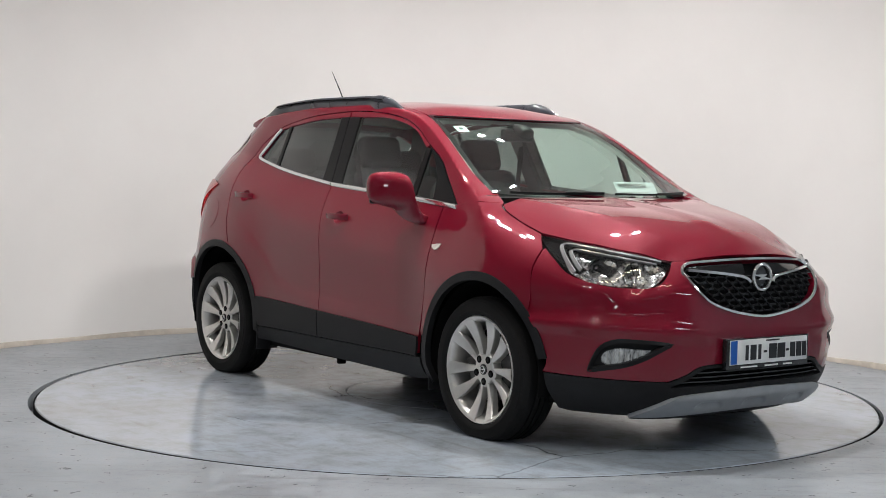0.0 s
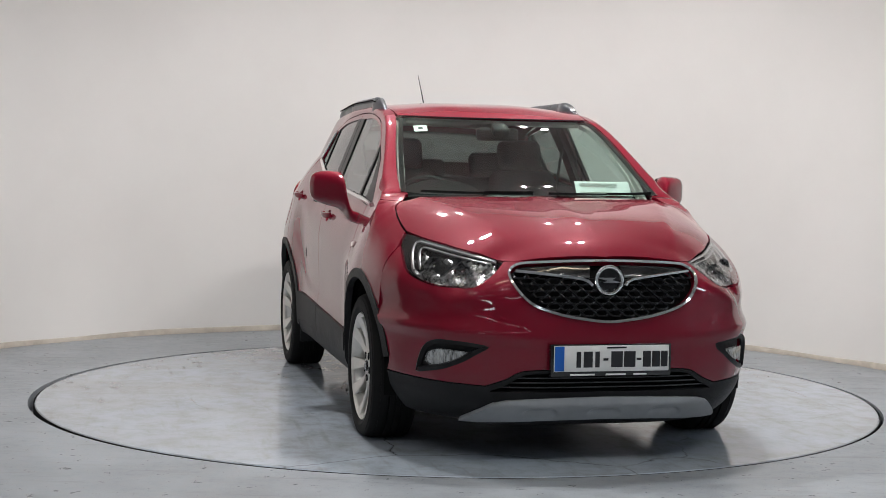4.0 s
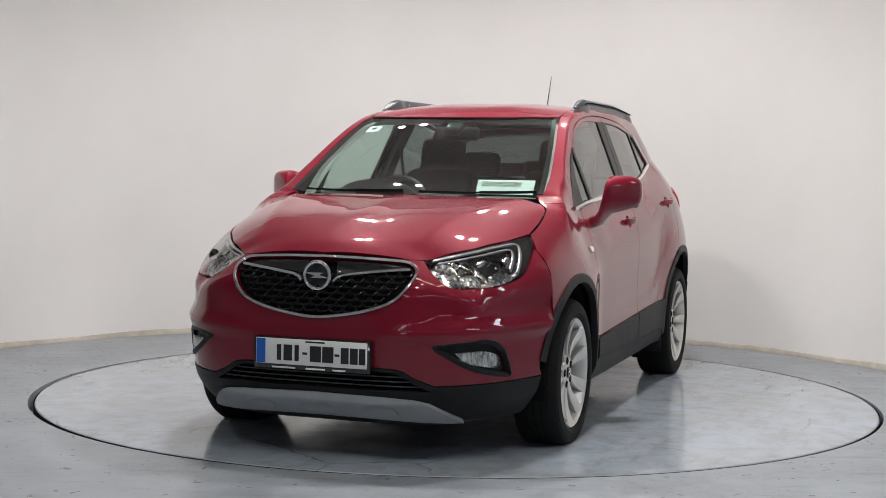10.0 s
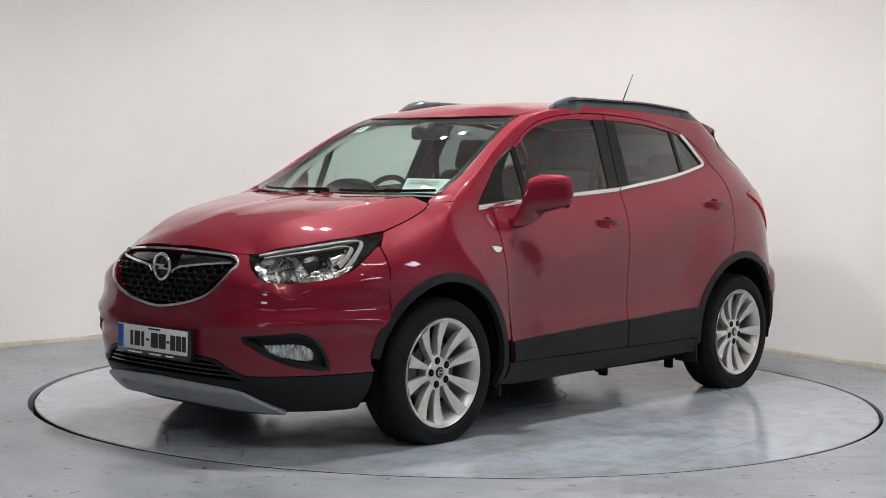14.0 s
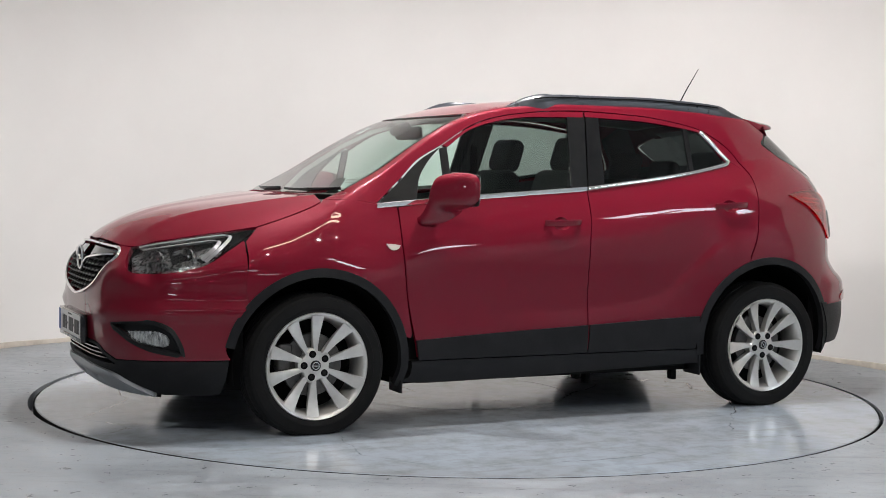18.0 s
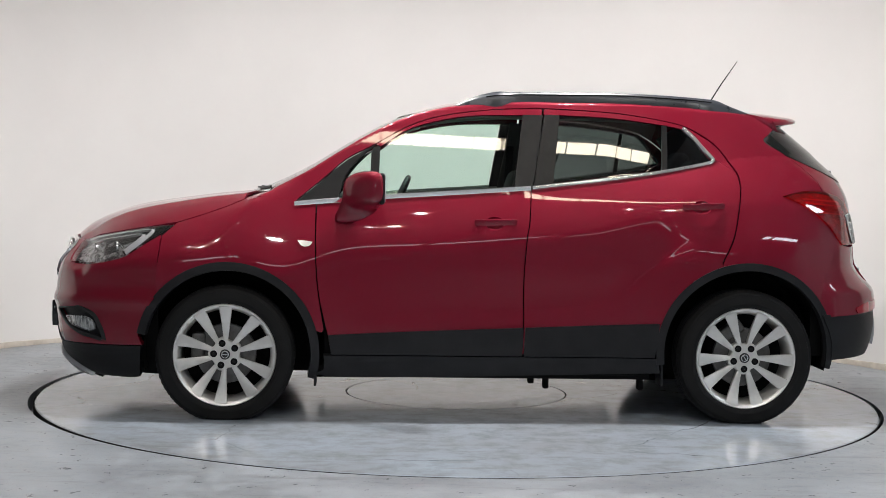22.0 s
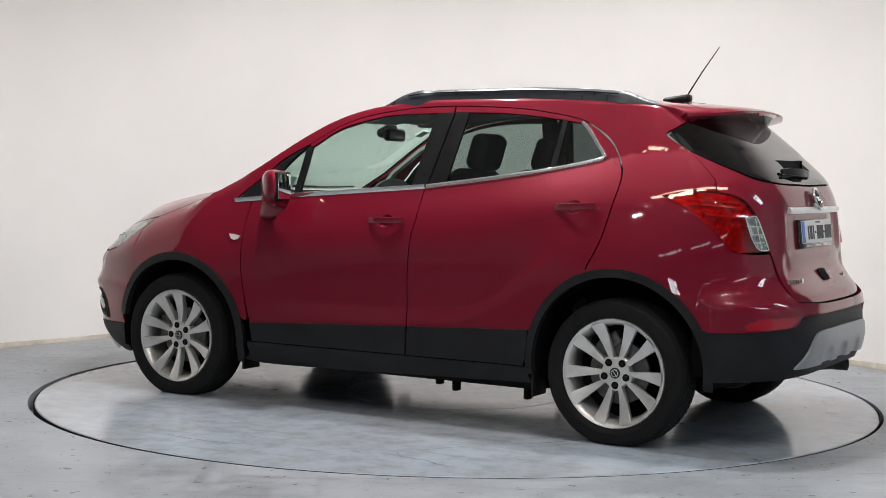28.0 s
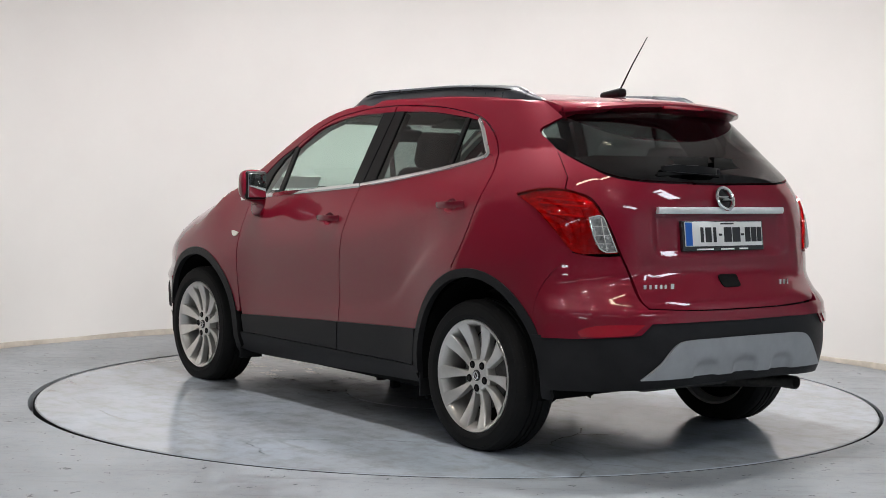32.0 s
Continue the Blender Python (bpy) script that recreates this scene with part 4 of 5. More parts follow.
def tail_parts():
    light = [sharp((120.4, 1.128)), (127.6, 1.152), (133.7, 1.150), (139.4, 1.118), (143.0, 1.03), sharp((146.4, 0.890)), (141.5, 0.887), (136.2, 0.896), (132.3, 0.974), (126.8, 1.066)]
    gate = [sharp((180, 1.178)), (168, 1.181), (155, 1.186), (146, 1.203), (139.6, 1.247), sharp((129.9, 1.328)), (131.9, 1.285), sharp((134.4, 1.205)), sharp((134.1, 1.156)), (140.0, 1.12), (143.6, 1.03), sharp((147.0, 0.888)), (149.5, 0.79), (151.0, 0.70), sharp((152.5, 0.668)), (165, 0.655), sharp((180, 0.652))]
    def recess(p):
        # pressed-in field round the number plate, with a crease above and below
        y, z = np.abs(p[:, 1]), p[:, 2]
        k = np.clip((0.44 - y) / 0.05, 0, 1) * np.clip((1.075 - z) / 0.02, 0, 1) * np.clip((z - 0.86) / 0.05, 0, 1)
        return -0.020 * k * k * (3 - 2 * k) - 0.012 * np.exp(-((z - 0.83) / 0.05) ** 2) * np.clip((0.5 - y) / 0.05, 0, 1)
    tailgate = panel("tailgate", "tail", sym(gate, "tail"), PAINT, car, step=0.018, depth=0.02, push=recess)
    win = [sharp((180, 1.186)), (168, 1.189), (155, 1.194), (146, 1.212), (139, 1.258), (130, 1.332), sharp((124.4, 1.404)), (127.6, 1.434), (132.6, 1.464), (140, 1.492), (160, 1.510), sharp((180, 1.514))]
    panel("rear_window", "tail", sym(win, "tail"), REAR_GLASS, tailgate, step=0.025, lift=0.002, depth=0.006, label="dark tinted rear window")
    # spoiler
    rows = []
    for y in np.linspace(-0.545, 0.545, 51):
        k = 1 - (abs(y) / 0.56) ** 3.5
        x1 = -1.40 - 0.272 * max(k, 0.0) ** 0.5
        x0 = -1.305
        z0, z1 = float(top(x0, y)) + 0.001, 1.545 - 0.12 * y * y
        row = [(x0, y, z0)] + [(x0 + (x1 - x0) * t, y, z0 + (z1 - z0) * t + 0.006 * math.sin(math.pi * t)) for t in (0.2, 0.4, 0.6, 0.8, 0.95)]
        row += [(x1 - 0.006, y, z1 - 0.008), (x1 - 0.004, y, z1 - 0.020), (x1 + 0.05, y, z1 - 0.034), (-1.50, y, 1.480 - 0.08 * y * y), (-1.40, y, 1.515 - 0.10 * y * y)]
        rows.append(row)
    bm = from_grid(rows, True)
    bm.verts.ensure_lookup_table()
    m = len(rows[0])
    bm.faces.new([bm.verts[i] for i in range(m)])
    bm.faces.new([bm.verts[len(bm.verts) - m + i] for i in range(m)])
    bmesh.ops.recalc_face_normals(bm, faces=bm.faces)
    piece("spoiler", bm, PAINT, tailgate, smooth=50)
    piece("brake_light", box(0.012, 0.26, 0.014, 0.004, 2, (-1.675, 0, 1.521)), RED_LENS, tailgate, "red high brake light")
    bar = [(-0.012, -0.014), (0.005, -0.014), (0.010, 0.0), (0.005, 0.014), (-0.012, 0.014)]
    piece("chrome_bar", sweep([on_tail(a, 1.070, 0.008) for a in np.linspace(156.5, 203.5, 30)], bar), BRIGHT, tailgate, "chrome bar over the number plate")
    emblem(Vector((float(REAR_X(1.122)) - 0.022, 0, 1.122)), 0.050, tailgate, None, -1)
    number_plate(-1)
    # The pocket's shade, drawn as a near-black patch lying on the tailgate.
    pocket = [(176.8, 0.790), (180.0, 0.793), (183.2, 0.790), (183.4, 0.765), (183.0, 0.742), (180.0, 0.739), (177.0, 0.742), (176.6, 0.765)]
    panel("handle_pocket_shade", "tail", pocket, DARK, tailgate, lift=0.004, depth=0.006, step=0.01)
    # model badges as plain chrome bars
    for a, w in ((152.2, 0.5), (153.6, 0.45), (155.0, 0.45), (156.4, 0.45), (157.6, 0.4), (159.6, 0.7), (198.5, 0.5), (200.0, 0.5), (201.3, 0.35)):
        h = 0.0085 if a < 159 else 0.011
        w = w * 0.7
        piece("badge_bar", sweep([on_tail(a - w, 0.752, 0.003), on_tail(a + w, 0.752, 0.003)], [(-0.004, -h), (0.004, -h), (0.004, h), (-0.004, h)]), CHROME, tailgate, "chrome badge bar")
    # wiper
    q = [on_tail(a, z, o) for a, z, o in ((181, 1.238, 0.015), (179, 1.240, 0.034), (172, 1.246, 0.042), (164, 1.250, 0.036), (160, 1.248, 0.018))]
    w = piece("rear_wiper", sweep(q, [(-0.010, -0.016), (0.006, -0.017), (0.014, 0.0), (0.006, 0.015), (-0.010, 0.014)], scale=lambda t: 0.7 + 0.45 * math.sin(math.pi * min(1, t * 1.0))), SATIN_BLACK, tailgate, "black rear wiper")
    piece("wiper_cap", box(0.03, 0.04, 0.032, 0.012, 4, on_tail(181.0, 1.237, 0.012)), SATIN_BLACK, tailgate)
    piece("wiper_blade", sweep([on_tail(a, 1.222 + 0.008 * math.sin((a - 158) / 24 * 3.1), 0.008) for a in np.linspace(158, 182, 12)], [(-0.004, -0.008), (0.004, -0.008), (0.004, 0.008), (-0.004, 0.008)]), RUBBER, tailgate)
    # rear bumper
    red = [tail(-1.634, 0.60), tail(-1.669, 0.75), sharp((135.6, 0.890)), (141.5, 0.876), sharp((146.8, 0.878)), (149.0, 0.79), (150.5, 0.70), sharp((152.0, 0.660)), (165, 0.647), sharp((180, 0.644)), sharp((180, 0.603)), (165, 0.605), sharp((152.6, 0.604)), sharp((150.2, 0.558)), (140, 0.543), sharp((128.0, 0.535))]
    red = [sharp(red[0])] + red[1:]
    def ledge(p):
        return 0.022 * np.clip((0.70 - p[:, 2]) / 0.05, 0, 1) * np.clip((-1.66 - p[:, 0]) / 0.06, 0, 1) - 0.006 * np.exp(-((p[:, 2] - 0.76) / 0.05) ** 2)
    refl = [(138.0, 0.572), (142.1, 0.598), sharp((151.0, 0.602)), sharp((148.6, 0.562)), (143, 0.552), sharp((138.6, 0.549))]
    bumper = panel("rear_bumper", "tail", sym(red, "tail"), PAINT, car, step=0.02, depth=0.03, lift=-0.0015, push=ledge)
    black = [sharp(tail(-1.655, 0.545)), (140, 0.552), sharp((150.2, 0.566)), sharp((152.8, 0.612)), (165, 0.612), sharp((180, 0.610)), sharp((180, 0.345)), (165, 0.345), (150, 0.335), (140, 0.326), sharp(tail(-1.715, 0.320)), tail(-1.718, 0.37), tail(-1.70, 0.45)]
    lower = panel("lower_bumper", "tail", sym(black, "tail"), PLASTIC, car, step=0.022, depth=0.05, lift=0.013, label="black plastic lower bumper")
    skid = [sharp((150.5, 0.378)), (154.5, 0.44), (158, 0.51), (161, 0.530), (170, 0.533), sharp((180, 0.534)), sharp((180, 0.385)), (165, 0.382)]
    def dents(p):
        d = np.zeros(len(p))
        for c in (-0.24, 0.0, 0.24):
            d = d - 0.013 / (1 + np.exp((p[:, 2] - 0.440 + 3.0 * (p[:, 1] - c) ** 2) / 0.0045)) * np.exp(-((p[:, 1] - c) / 0.068) ** 10)
        return d
    panel("skid_plate", "tail", sym(skid, "tail"), SATIN, lower, step=0.012, lift=0.028, depth=0.012, push=dents, label="satin silver rear skid plate")
    for s in (1, -1):
        flip = lambda pts: [(180 - s * (180 - p[0]), *p[1:]) for p in pts]
        panel("reflector", "tail", flip(refl), RED_LENS, lower, step=0.012, lift=0.026, depth=0.01, label="red rear reflector")
        lamp = panel("tail_lamp", "tail", flip(light), RED_BOWL, car, step=0.012, lift=-0.014, depth=0.004, label="red tail lamp with a clear insert",
                     push=lambda p: 0.0015 * np.sin(p[:, 2] * 300) + 0.0015 * np.sin(p[:, 1] * 260))
        panel("lens", "tail", flip(light), RED_GLASS, lamp, step=0.014, lift=0.008, depth=0.010, label="glossy red lens",
              push=lambda p: 0.004 * np.clip(1 - np.abs(p[:, 2] - 1.03) / 0.14, 0, 1))
        clear = [sharp((139.6, 1.037)), (142.4, 1.043), (144.0, 0.98), sharp((145.8, 0.898)), (143.5, 0.895), sharp((142.0, 0.91)), (140.6, 0.965)]
        panel("clear_insert", "tail", flip(clear), SMOKED, lamp, step=0.01, lift=0.0135, depth=0.006, label="clear reversing light")
        loop = smooth_loop([(p[0] * 0.018, p[1], *p[2:]) for p in flip(clear)], 0.012)
        piece("insert_frame", sweep([on_tail(u / 0.018, z, 0.0145) for u, z in loop], [(-0.0022, -0.0022), (0.0022, -0.0022), (0.0022, 0.0022), (-0.0022, 0.0022)], closed=True, up=(1, 0, 0)), CLEAR_LENS, lamp, "pale frame of the insert")
        for z0, a0, a1 in ((1.118, 126.5, 138.5), (1.096, 127.0, 139.6), (1.05, 130.5, 138.6)):
            piece("light_guide", sweep([on_tail(180 - s * (180 - b), z0 - 0.0012 * (b - a0), -0.006) for b in np.linspace(a0, a1, 10)], [(-0.004, -0.005), (0.004, -0.004), (0.004, 0.004), (-0.004, 0.005)]), RED_INNER, lamp)
        for z in (0.93, 0.965, 1.0):
            piece("insert_bar", sweep([on_tail(180 - s * (180 - a), z, 0.0145) for a in (140.4 + (0.965 - z) * 20, 142.6, 145.0 - (z - 0.9) * 14)], [(-0.0016, -0.0016), (0.0016, -0.0016), (0.0016, 0.0016), (-0.0016, 0.0016)]), CLEAR_LENS, lamp)
        piece("insert_bar", sweep([on_tail(180 - s * (180 - a), z, 0.0145) for a, z in ((142.2, 1.035), (142.8, 0.97), (143.6, 0.90))], [(-0.0016, -0.0016), (0.0016, -0.0016), (0.0016, 0.0016), (-0.0016, 0.0016)], up=(1, 0, 0)), CLEAR_LENS, lamp)
    tip = lathe([(0.028, 0.0), (0.031, -0.005), (0.031, -0.14), (0.027, -0.14), (0.027, 0.0), (0.028, 0.0)], 20, "X")
    bmesh.ops.transform(tip, matrix=Matrix.Translation((-1.985, -0.46, 0.285)) @ Matrix.Rotation(math.pi, 4, "Z"), verts=tip.verts)
    piece("exhaust_tip", tip, RUSTY, car, "steel exhaust tip")


def upper_parts():
    screen = [sharp((1.20, 0)), (1.195, 0.2), (1.175, 0.4), (1.13, 0.56), sharp((1.08, 0.658)), (0.90, 0.631), (0.75, 0.605), (0.60, 0.575), (0.46, 0.545), sharp((0.36, 0.527)), (0.40, 0.36), (0.425, 0.18), sharp((0.432, 0))]
    ws = panel("windscreen", "top", sym(screen, "top"), GLASS, car, step=0.035, lift=0.0, depth=0.005)
    for s in (1, -1):
        q = [(x, s * y, float(top(x, y)) - 0.006) for x, y in ((1.08, 0.64), (0.90, 0.612), (0.75, 0.586), (0.60, 0.556), (0.46, 0.526), (0.39, 0.506))]
        piece("screen_border", sweep(q, [(-0.012, -0.002), (0.012, -0.002), (0.012, 0.002), (-0.012, 0.002)]), GLOSS_BLACK, ws)
    q = [(0.415 - 0.055 * (y / 0.5) ** 2, y, float(top(0.415 - 0.055 * (y / 0.5) ** 2, y)) - 0.007) for y in np.linspace(-0.5, 0.5, 20)]
    piece("screen_border", sweep(q, [(-0.03, -0.002), (0.03, -0.002), (0.03, 0.002), (-0.03, 0.002)]), GLOSS_BLACK, ws)
    st = [(0.505, -0.40, 0), (0.505, -0.47, 0), (0.565, -0.475, 0), (0.565, -0.405, 0)]
    panel("screen_sticker", "top", st, PAPER, ws, step=0.02, lift=-0.004, depth=0.001, label="small white sticker inside the windscreen")
    panel("sticker_bar", "top", [(0.525, -0.425, 0), (0.525, -0.45, 0), (0.545, -0.452, 0), (0.545, -0.427, 0)], INK, ws, step=0.02, lift=-0.002, depth=0.001)
    roof = panel("roof", "top", sym([sharp((0.424, 0)), (0.417, 0.18), (0.392, 0.36), sharp((0.352, 0.523)), (0.30, 0.524), (0.1, 0.529), (-0.4, 0.534), (-0.9, 0.529), (-1.2, 0.519), sharp((-1.298, 0.495)), (-1.298, 0.2), sharp((-1.298, 0))], "top"), PAINT, car, step=0.03,
                 push=lambda p: -0.004 * np.cos(np.clip(p[:, 1] / 0.24, -1.5, 1.5) * 3.1416) * np.clip((0.3 - p[:, 0]) / 0.1, 0, 1) * 0.5)
    panel("roof_lining", "top", sym([sharp((0.36, 0)), (0.33, 0.36), sharp((0.28, 0.50)), (-0.4, 0.52), sharp((-1.30, 0.48)), sharp((-1.30, 0))], "top"), TRIM_GREY, roof, step=0.06, lift=-0.045, depth=0.01, label="light grey headlining")
    # cowl and wipers
    piece("cowl", sweep([(1.165 - 0.16 * (y / 0.62) ** 2, y, float(bonnet(1.165 - 0.16 * (y / 0.62) ** 2, y)) - 0.012) for y in np.linspace(-0.66, 0.66, 30)], [(-0.05, -0.02), (0.05, -0.02), (0.05, 0.003), (-0.05, 0.008)]), SATIN_BLACK, car, "black cowl under the windscreen")
    for y0, y1 in ((-0.02, -0.56), (0.62, 0.06)):
        q = []
        for k in range(14):
            y = y0 + (y1 - y0) * k / 13
            x = 1.166 - 0.085 * (y / 0.62) ** 2 + 0.008 * math.sin(k / 13 * math.pi)
            q.append((x, y, max(float(top(x, y)) + 0.001, float(bonnet(x, y)) - 0.04)))
        wp = piece("wiper", sweep(q, [(-0.004, -0.004), (0.004, -0.004), (0.003, 0.005), (-0.003, 0.005)]), SATIN_BLACK, car, "black windscreen wiper")
        q2 = [Vector(a) + Vector((0.010 * k / 5, 0, 0.005)) for k, a in enumerate(q[:7])]
        piece("wiper_arm", sweep(q2, [(-0.006, -0.004), (0.006, -0.004), (0.006, 0.004), (-0.006, 0.004)]), SATIN_BLACK, wp)
    # aerial
    base = box(0.15, 0.06, 0.042, 0.016, 4, (-1.215, 0, 1.603), Matrix.Rotation(radians(4), 4, "Y"), lambda v: Vector((v.x, v.y * (0.55 if v.x > 0 else 1), v.z * (0.6 if v.x > 0 and v.z > 0 else 1))))
    aerial = piece("aerial", base, SATIN_BLACK, car, "black roof aerial")
    piece("aerial_mast", sweep([(-1.265, 0, 1.615), (-1.34, -0.006, 1.735), (-1.425, -0.014, 1.858)], round_section(0.0045, 8), scale=lambda t: 1 - 0.55 * t), SATIN_BLACK, aerial)


body_sides(1)
body_sides(-1)
nose_parts()
tail_parts()
upper_parts()


# ---- the underbody, and near-black sheets that put shade behind the panel gaps ----
def gap_shade_shell(s):
    # A near-black sheet inside the panels makes the shut lines read as shaded.
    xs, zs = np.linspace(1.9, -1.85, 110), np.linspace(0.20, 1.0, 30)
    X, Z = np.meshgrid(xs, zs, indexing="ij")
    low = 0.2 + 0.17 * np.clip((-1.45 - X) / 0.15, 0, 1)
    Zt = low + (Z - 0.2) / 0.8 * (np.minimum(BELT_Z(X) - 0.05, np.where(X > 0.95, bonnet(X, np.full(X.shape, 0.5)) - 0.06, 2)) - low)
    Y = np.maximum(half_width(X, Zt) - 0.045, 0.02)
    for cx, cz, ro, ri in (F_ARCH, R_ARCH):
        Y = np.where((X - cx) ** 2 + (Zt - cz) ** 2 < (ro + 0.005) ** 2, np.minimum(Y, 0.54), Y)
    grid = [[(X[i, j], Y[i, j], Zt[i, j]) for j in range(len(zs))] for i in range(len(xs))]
    piece("gap_shade_shell", mirrored(from_grid(grid), s), DARK, car, "near-black sheet that shades the panel gaps")


gap_shade_shell(1)
gap_shade_shell(-1)
# Near-black sheets behind the bumpers colour in the shade of their openings.
piece("front_gap_shade", from_grid([[Vector(on_nose(a, z, -0.075)) for a in np.linspace(-48, 48, 30)] for z in np.linspace(0.20, 0.83, 14)]), DARK, car)
piece("rear_gap_shade", from_grid([[Vector(on_tail(a, z, -0.07)) for a in np.linspace(128, 232, 30)] for z in np.linspace(0.33, 1.12, 14)]), DARK, car)


def underbody():
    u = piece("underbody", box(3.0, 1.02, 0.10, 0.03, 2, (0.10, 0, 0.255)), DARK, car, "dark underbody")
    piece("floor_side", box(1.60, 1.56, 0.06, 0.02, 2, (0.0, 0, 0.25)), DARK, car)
    piece("exhaust_pipe", sweep([(0.9, 0.1, 0.2), (0.0, 0.12, 0.19), (-0.9, 0.15, 0.2), (-1.25, -0.1, 0.22), (-1.7, -0.33, 0.27), (-1.93, -0.46, 0.285)], round_section(0.028, 10)), RUSTY, u)
    piece("silencer", box(0.36, 0.6, 0.16, 0.06, 4, (-1.68, 0.1, 0.36)), RUSTY, u, "dull dark silencer box")
    for x, y, h in ((-0.32, 0.60, 0.06), (-0.24, 0.63, 0.04), (-0.78, 0.72, 0.05), (-0.30, -0.62, 0.05)):
        piece("bracket", box(0.03, 0.05, h * 2, 0.008, 2, (x, y, 0.22 - h / 2)), DARK, u)
    for s in (1, -1):
        for x in (1.278, -1.278):
            piece("axle_arm", box(0.16, 0.5, 0.06, 0.02, 2, (x, s * 0.42, 0.29)), DARK, u)
        piece("mud_flap", box(0.012, 0.14, 0.10, 0.004, 2, (0.842, s * 0.77, 0.215)), PLASTIC, u)
        piece("mud_flap", box(0.012, 0.14, 0.13, 0.004, 2, (-0.865, s * 0.78, 0.245)), PLASTIC, u)


underbody()


# ---- wheels ----
def wheel(stand):
    """A wheel with its axle at stand metres; the tyre is flat where it meets the ground."""
    w = piece("wheel", lathe([(0.234, 0.094), (0.246, 0.100), (0.250, 0.094), (0.246, 0.086), (0.232, 0.080), (0.226, 0.04), (0.222, -0.04), (0.236, -0.09), (0.250, -0.10), (0.24, -0.095), (0.213, -0.04), (0.217, 0.05), (0.227, 0.088), (0.234, 0.094)], 64), ALLOY, car, "ten-spoke silver alloy wheel", 35)
    prof = [(0.248, -0.097), (0.27, -0.108), (0.30, -0.108), (0.322, -0.098), (0.332, -0.082), (0.336, -0.06), (0.336, -0.035), (0.329, -0.033), (0.329, -0.027), (0.336, -0.025), (0.337, -0.004), (0.329, -0.003), (0.329, 0.003), (0.337, 0.004), (0.336, 0.025), (0.329, 0.027), (0.329, 0.033),
            (0.336, 0.035), (0.336, 0.06), (0.332, 0.082), (0.322, 0.098), (0.312, 0.103), (0.311, 0.105), (0.305, 0.1055), (0.290, 0.108), (0.275, 0.1085), (0.274, 0.1095), (0.268, 0.1085), (0.258, 0.103), (0.250, 0.097)]
    def settle(bm):
        for v in bm.verts:
            if v.co.z < 0.002 - stand:
                v.co.y *= 1 + 0.6 * (0.002 - stand - v.co.z)
                v.co.z = 0.002 - stand
        return bm
    piece("tyre", settle(lathe(prof, 128)), RUBBER, w, "black rubber tyre", 30)
    # tread blocks on both shoulders
    bm = bmesh.new()
    for k in range(72):
        a = 2 * math.pi * k / 72
        for side in (1, -1):
            b = bmesh.ops.create_cube(bm, size=1)["verts"]
            m = Matrix.Rotation(-a, 4, "Y") @ Matrix.Translation((0.3262, side * 0.080, 0)) @ Matrix.Rotation(side * 0.45, 4, "Z") @ Matrix.Diagonal((0.009, 0.030, 0.019, 1))
            bmesh.ops.transform(bm, matrix=m, verts=b)
    tagged(piece("tread", settle(bm), RUBBER, w, "fine tread blocks of the tyre", 0), kind="stuff")
    # one blade: narrow at the hub, broad and flat at the rim, with deep flanks
    def blade(angle, lean):
        rows = []
        for t in np.linspace(0, 1, 9):
            r = 0.050 + t * 0.184
            half = 0.0095 + 0.0235 * t ** 1.2
            y = 0.066 + 0.030 * t ** 1.5 - 0.008 * math.sin(math.pi * t)
            ring = []
            for c, d in ((-1, -0.005), (-0.90, 0.0), (-0.2, 0.002), (0.3, 0.002), (0.90, 0.0), (1, -0.005), (0.66, -0.042), (-0.66, -0.042)):
                aa = angle + lean * t + c * half / r
                ring.append((r * math.cos(aa), y + d - 0.003 * c, r * math.sin(aa)))
            rows.append(ring)
        bm = from_grid(rows, True)
        bmesh.ops.recalc_face_normals(bm, faces=bm.faces)
        return bm
    for k in range(5):
        for side in (-1, 1):
            piece("spoke", blade(2 * math.pi * k / 5 + side * 0.305, side * -0.03), ALLOY, w, "", 30)
    rows = []
    for rr, y in ((0.022, 0.070), (0.052, 0.070), (0.070, 0.068), (0.076, 0.062), (0.076, 0.02)):
        rows.append([(rr * (1 + 0.10 * (rr > 0.06) * math.cos(5 * a)) * math.cos(a), y, rr * (1 + 0.10 * (rr > 0.06) * math.cos(5 * a)) * math.sin(a)) for a in np.linspace(0, 2 * math.pi, 60, endpoint=False)])
    bm = from_grid(rows, True)
    bmesh.ops.recalc_face_normals(bm, faces=bm.faces)
    piece("hub", bm, ALLOY, w, "", 35)
    piece("hub_cap", lathe([(0.0005, 0.077), (0.022, 0.077), (0.025, 0.074), (0.025, 0.066)], 32), GLOSS_BLACK, w, "black hub cap with a chrome ring")
    piece("cap_ring", lathe([(0.013, 0.078), (0.0145, 0.080), (0.017, 0.080), (0.0185, 0.078)], 32), CHROME, w)
    piece("cap_bolt", box(0.026, 0.003, 0.005, 0.001, 1, (0, 0.0785, 0)), CHROME, w)
    for k in range(5):
        a = 2 * math.pi * k / 5
        # The hub is uncut: a near-black disc gives the shade of the hole.
        bm = lathe([(0.0172, -0.001), (0.0168, 0.0012), (0.0005, 0.0012)], 18)
        bmesh.ops.translate(bm, vec=(0.0555 * math.cos(a), 0.0705, 0.0555 * math.sin(a)), verts=bm.verts)
        piece("bolt_hole_shade", bm, DARK, w, "", 30)
        bm = lathe([(0.0085, 0.0), (0.0085, 0.002), (0.007, 0.0026), (0.0005, 0.0026)], 6)
        bmesh.ops.translate(bm, vec=(0.0555 * math.cos(a), 0.0705, 0.0555 * math.sin(a)), verts=bm.verts)
        piece("wheel_bolt", bm, SATIN_BLACK, w, "", 0)
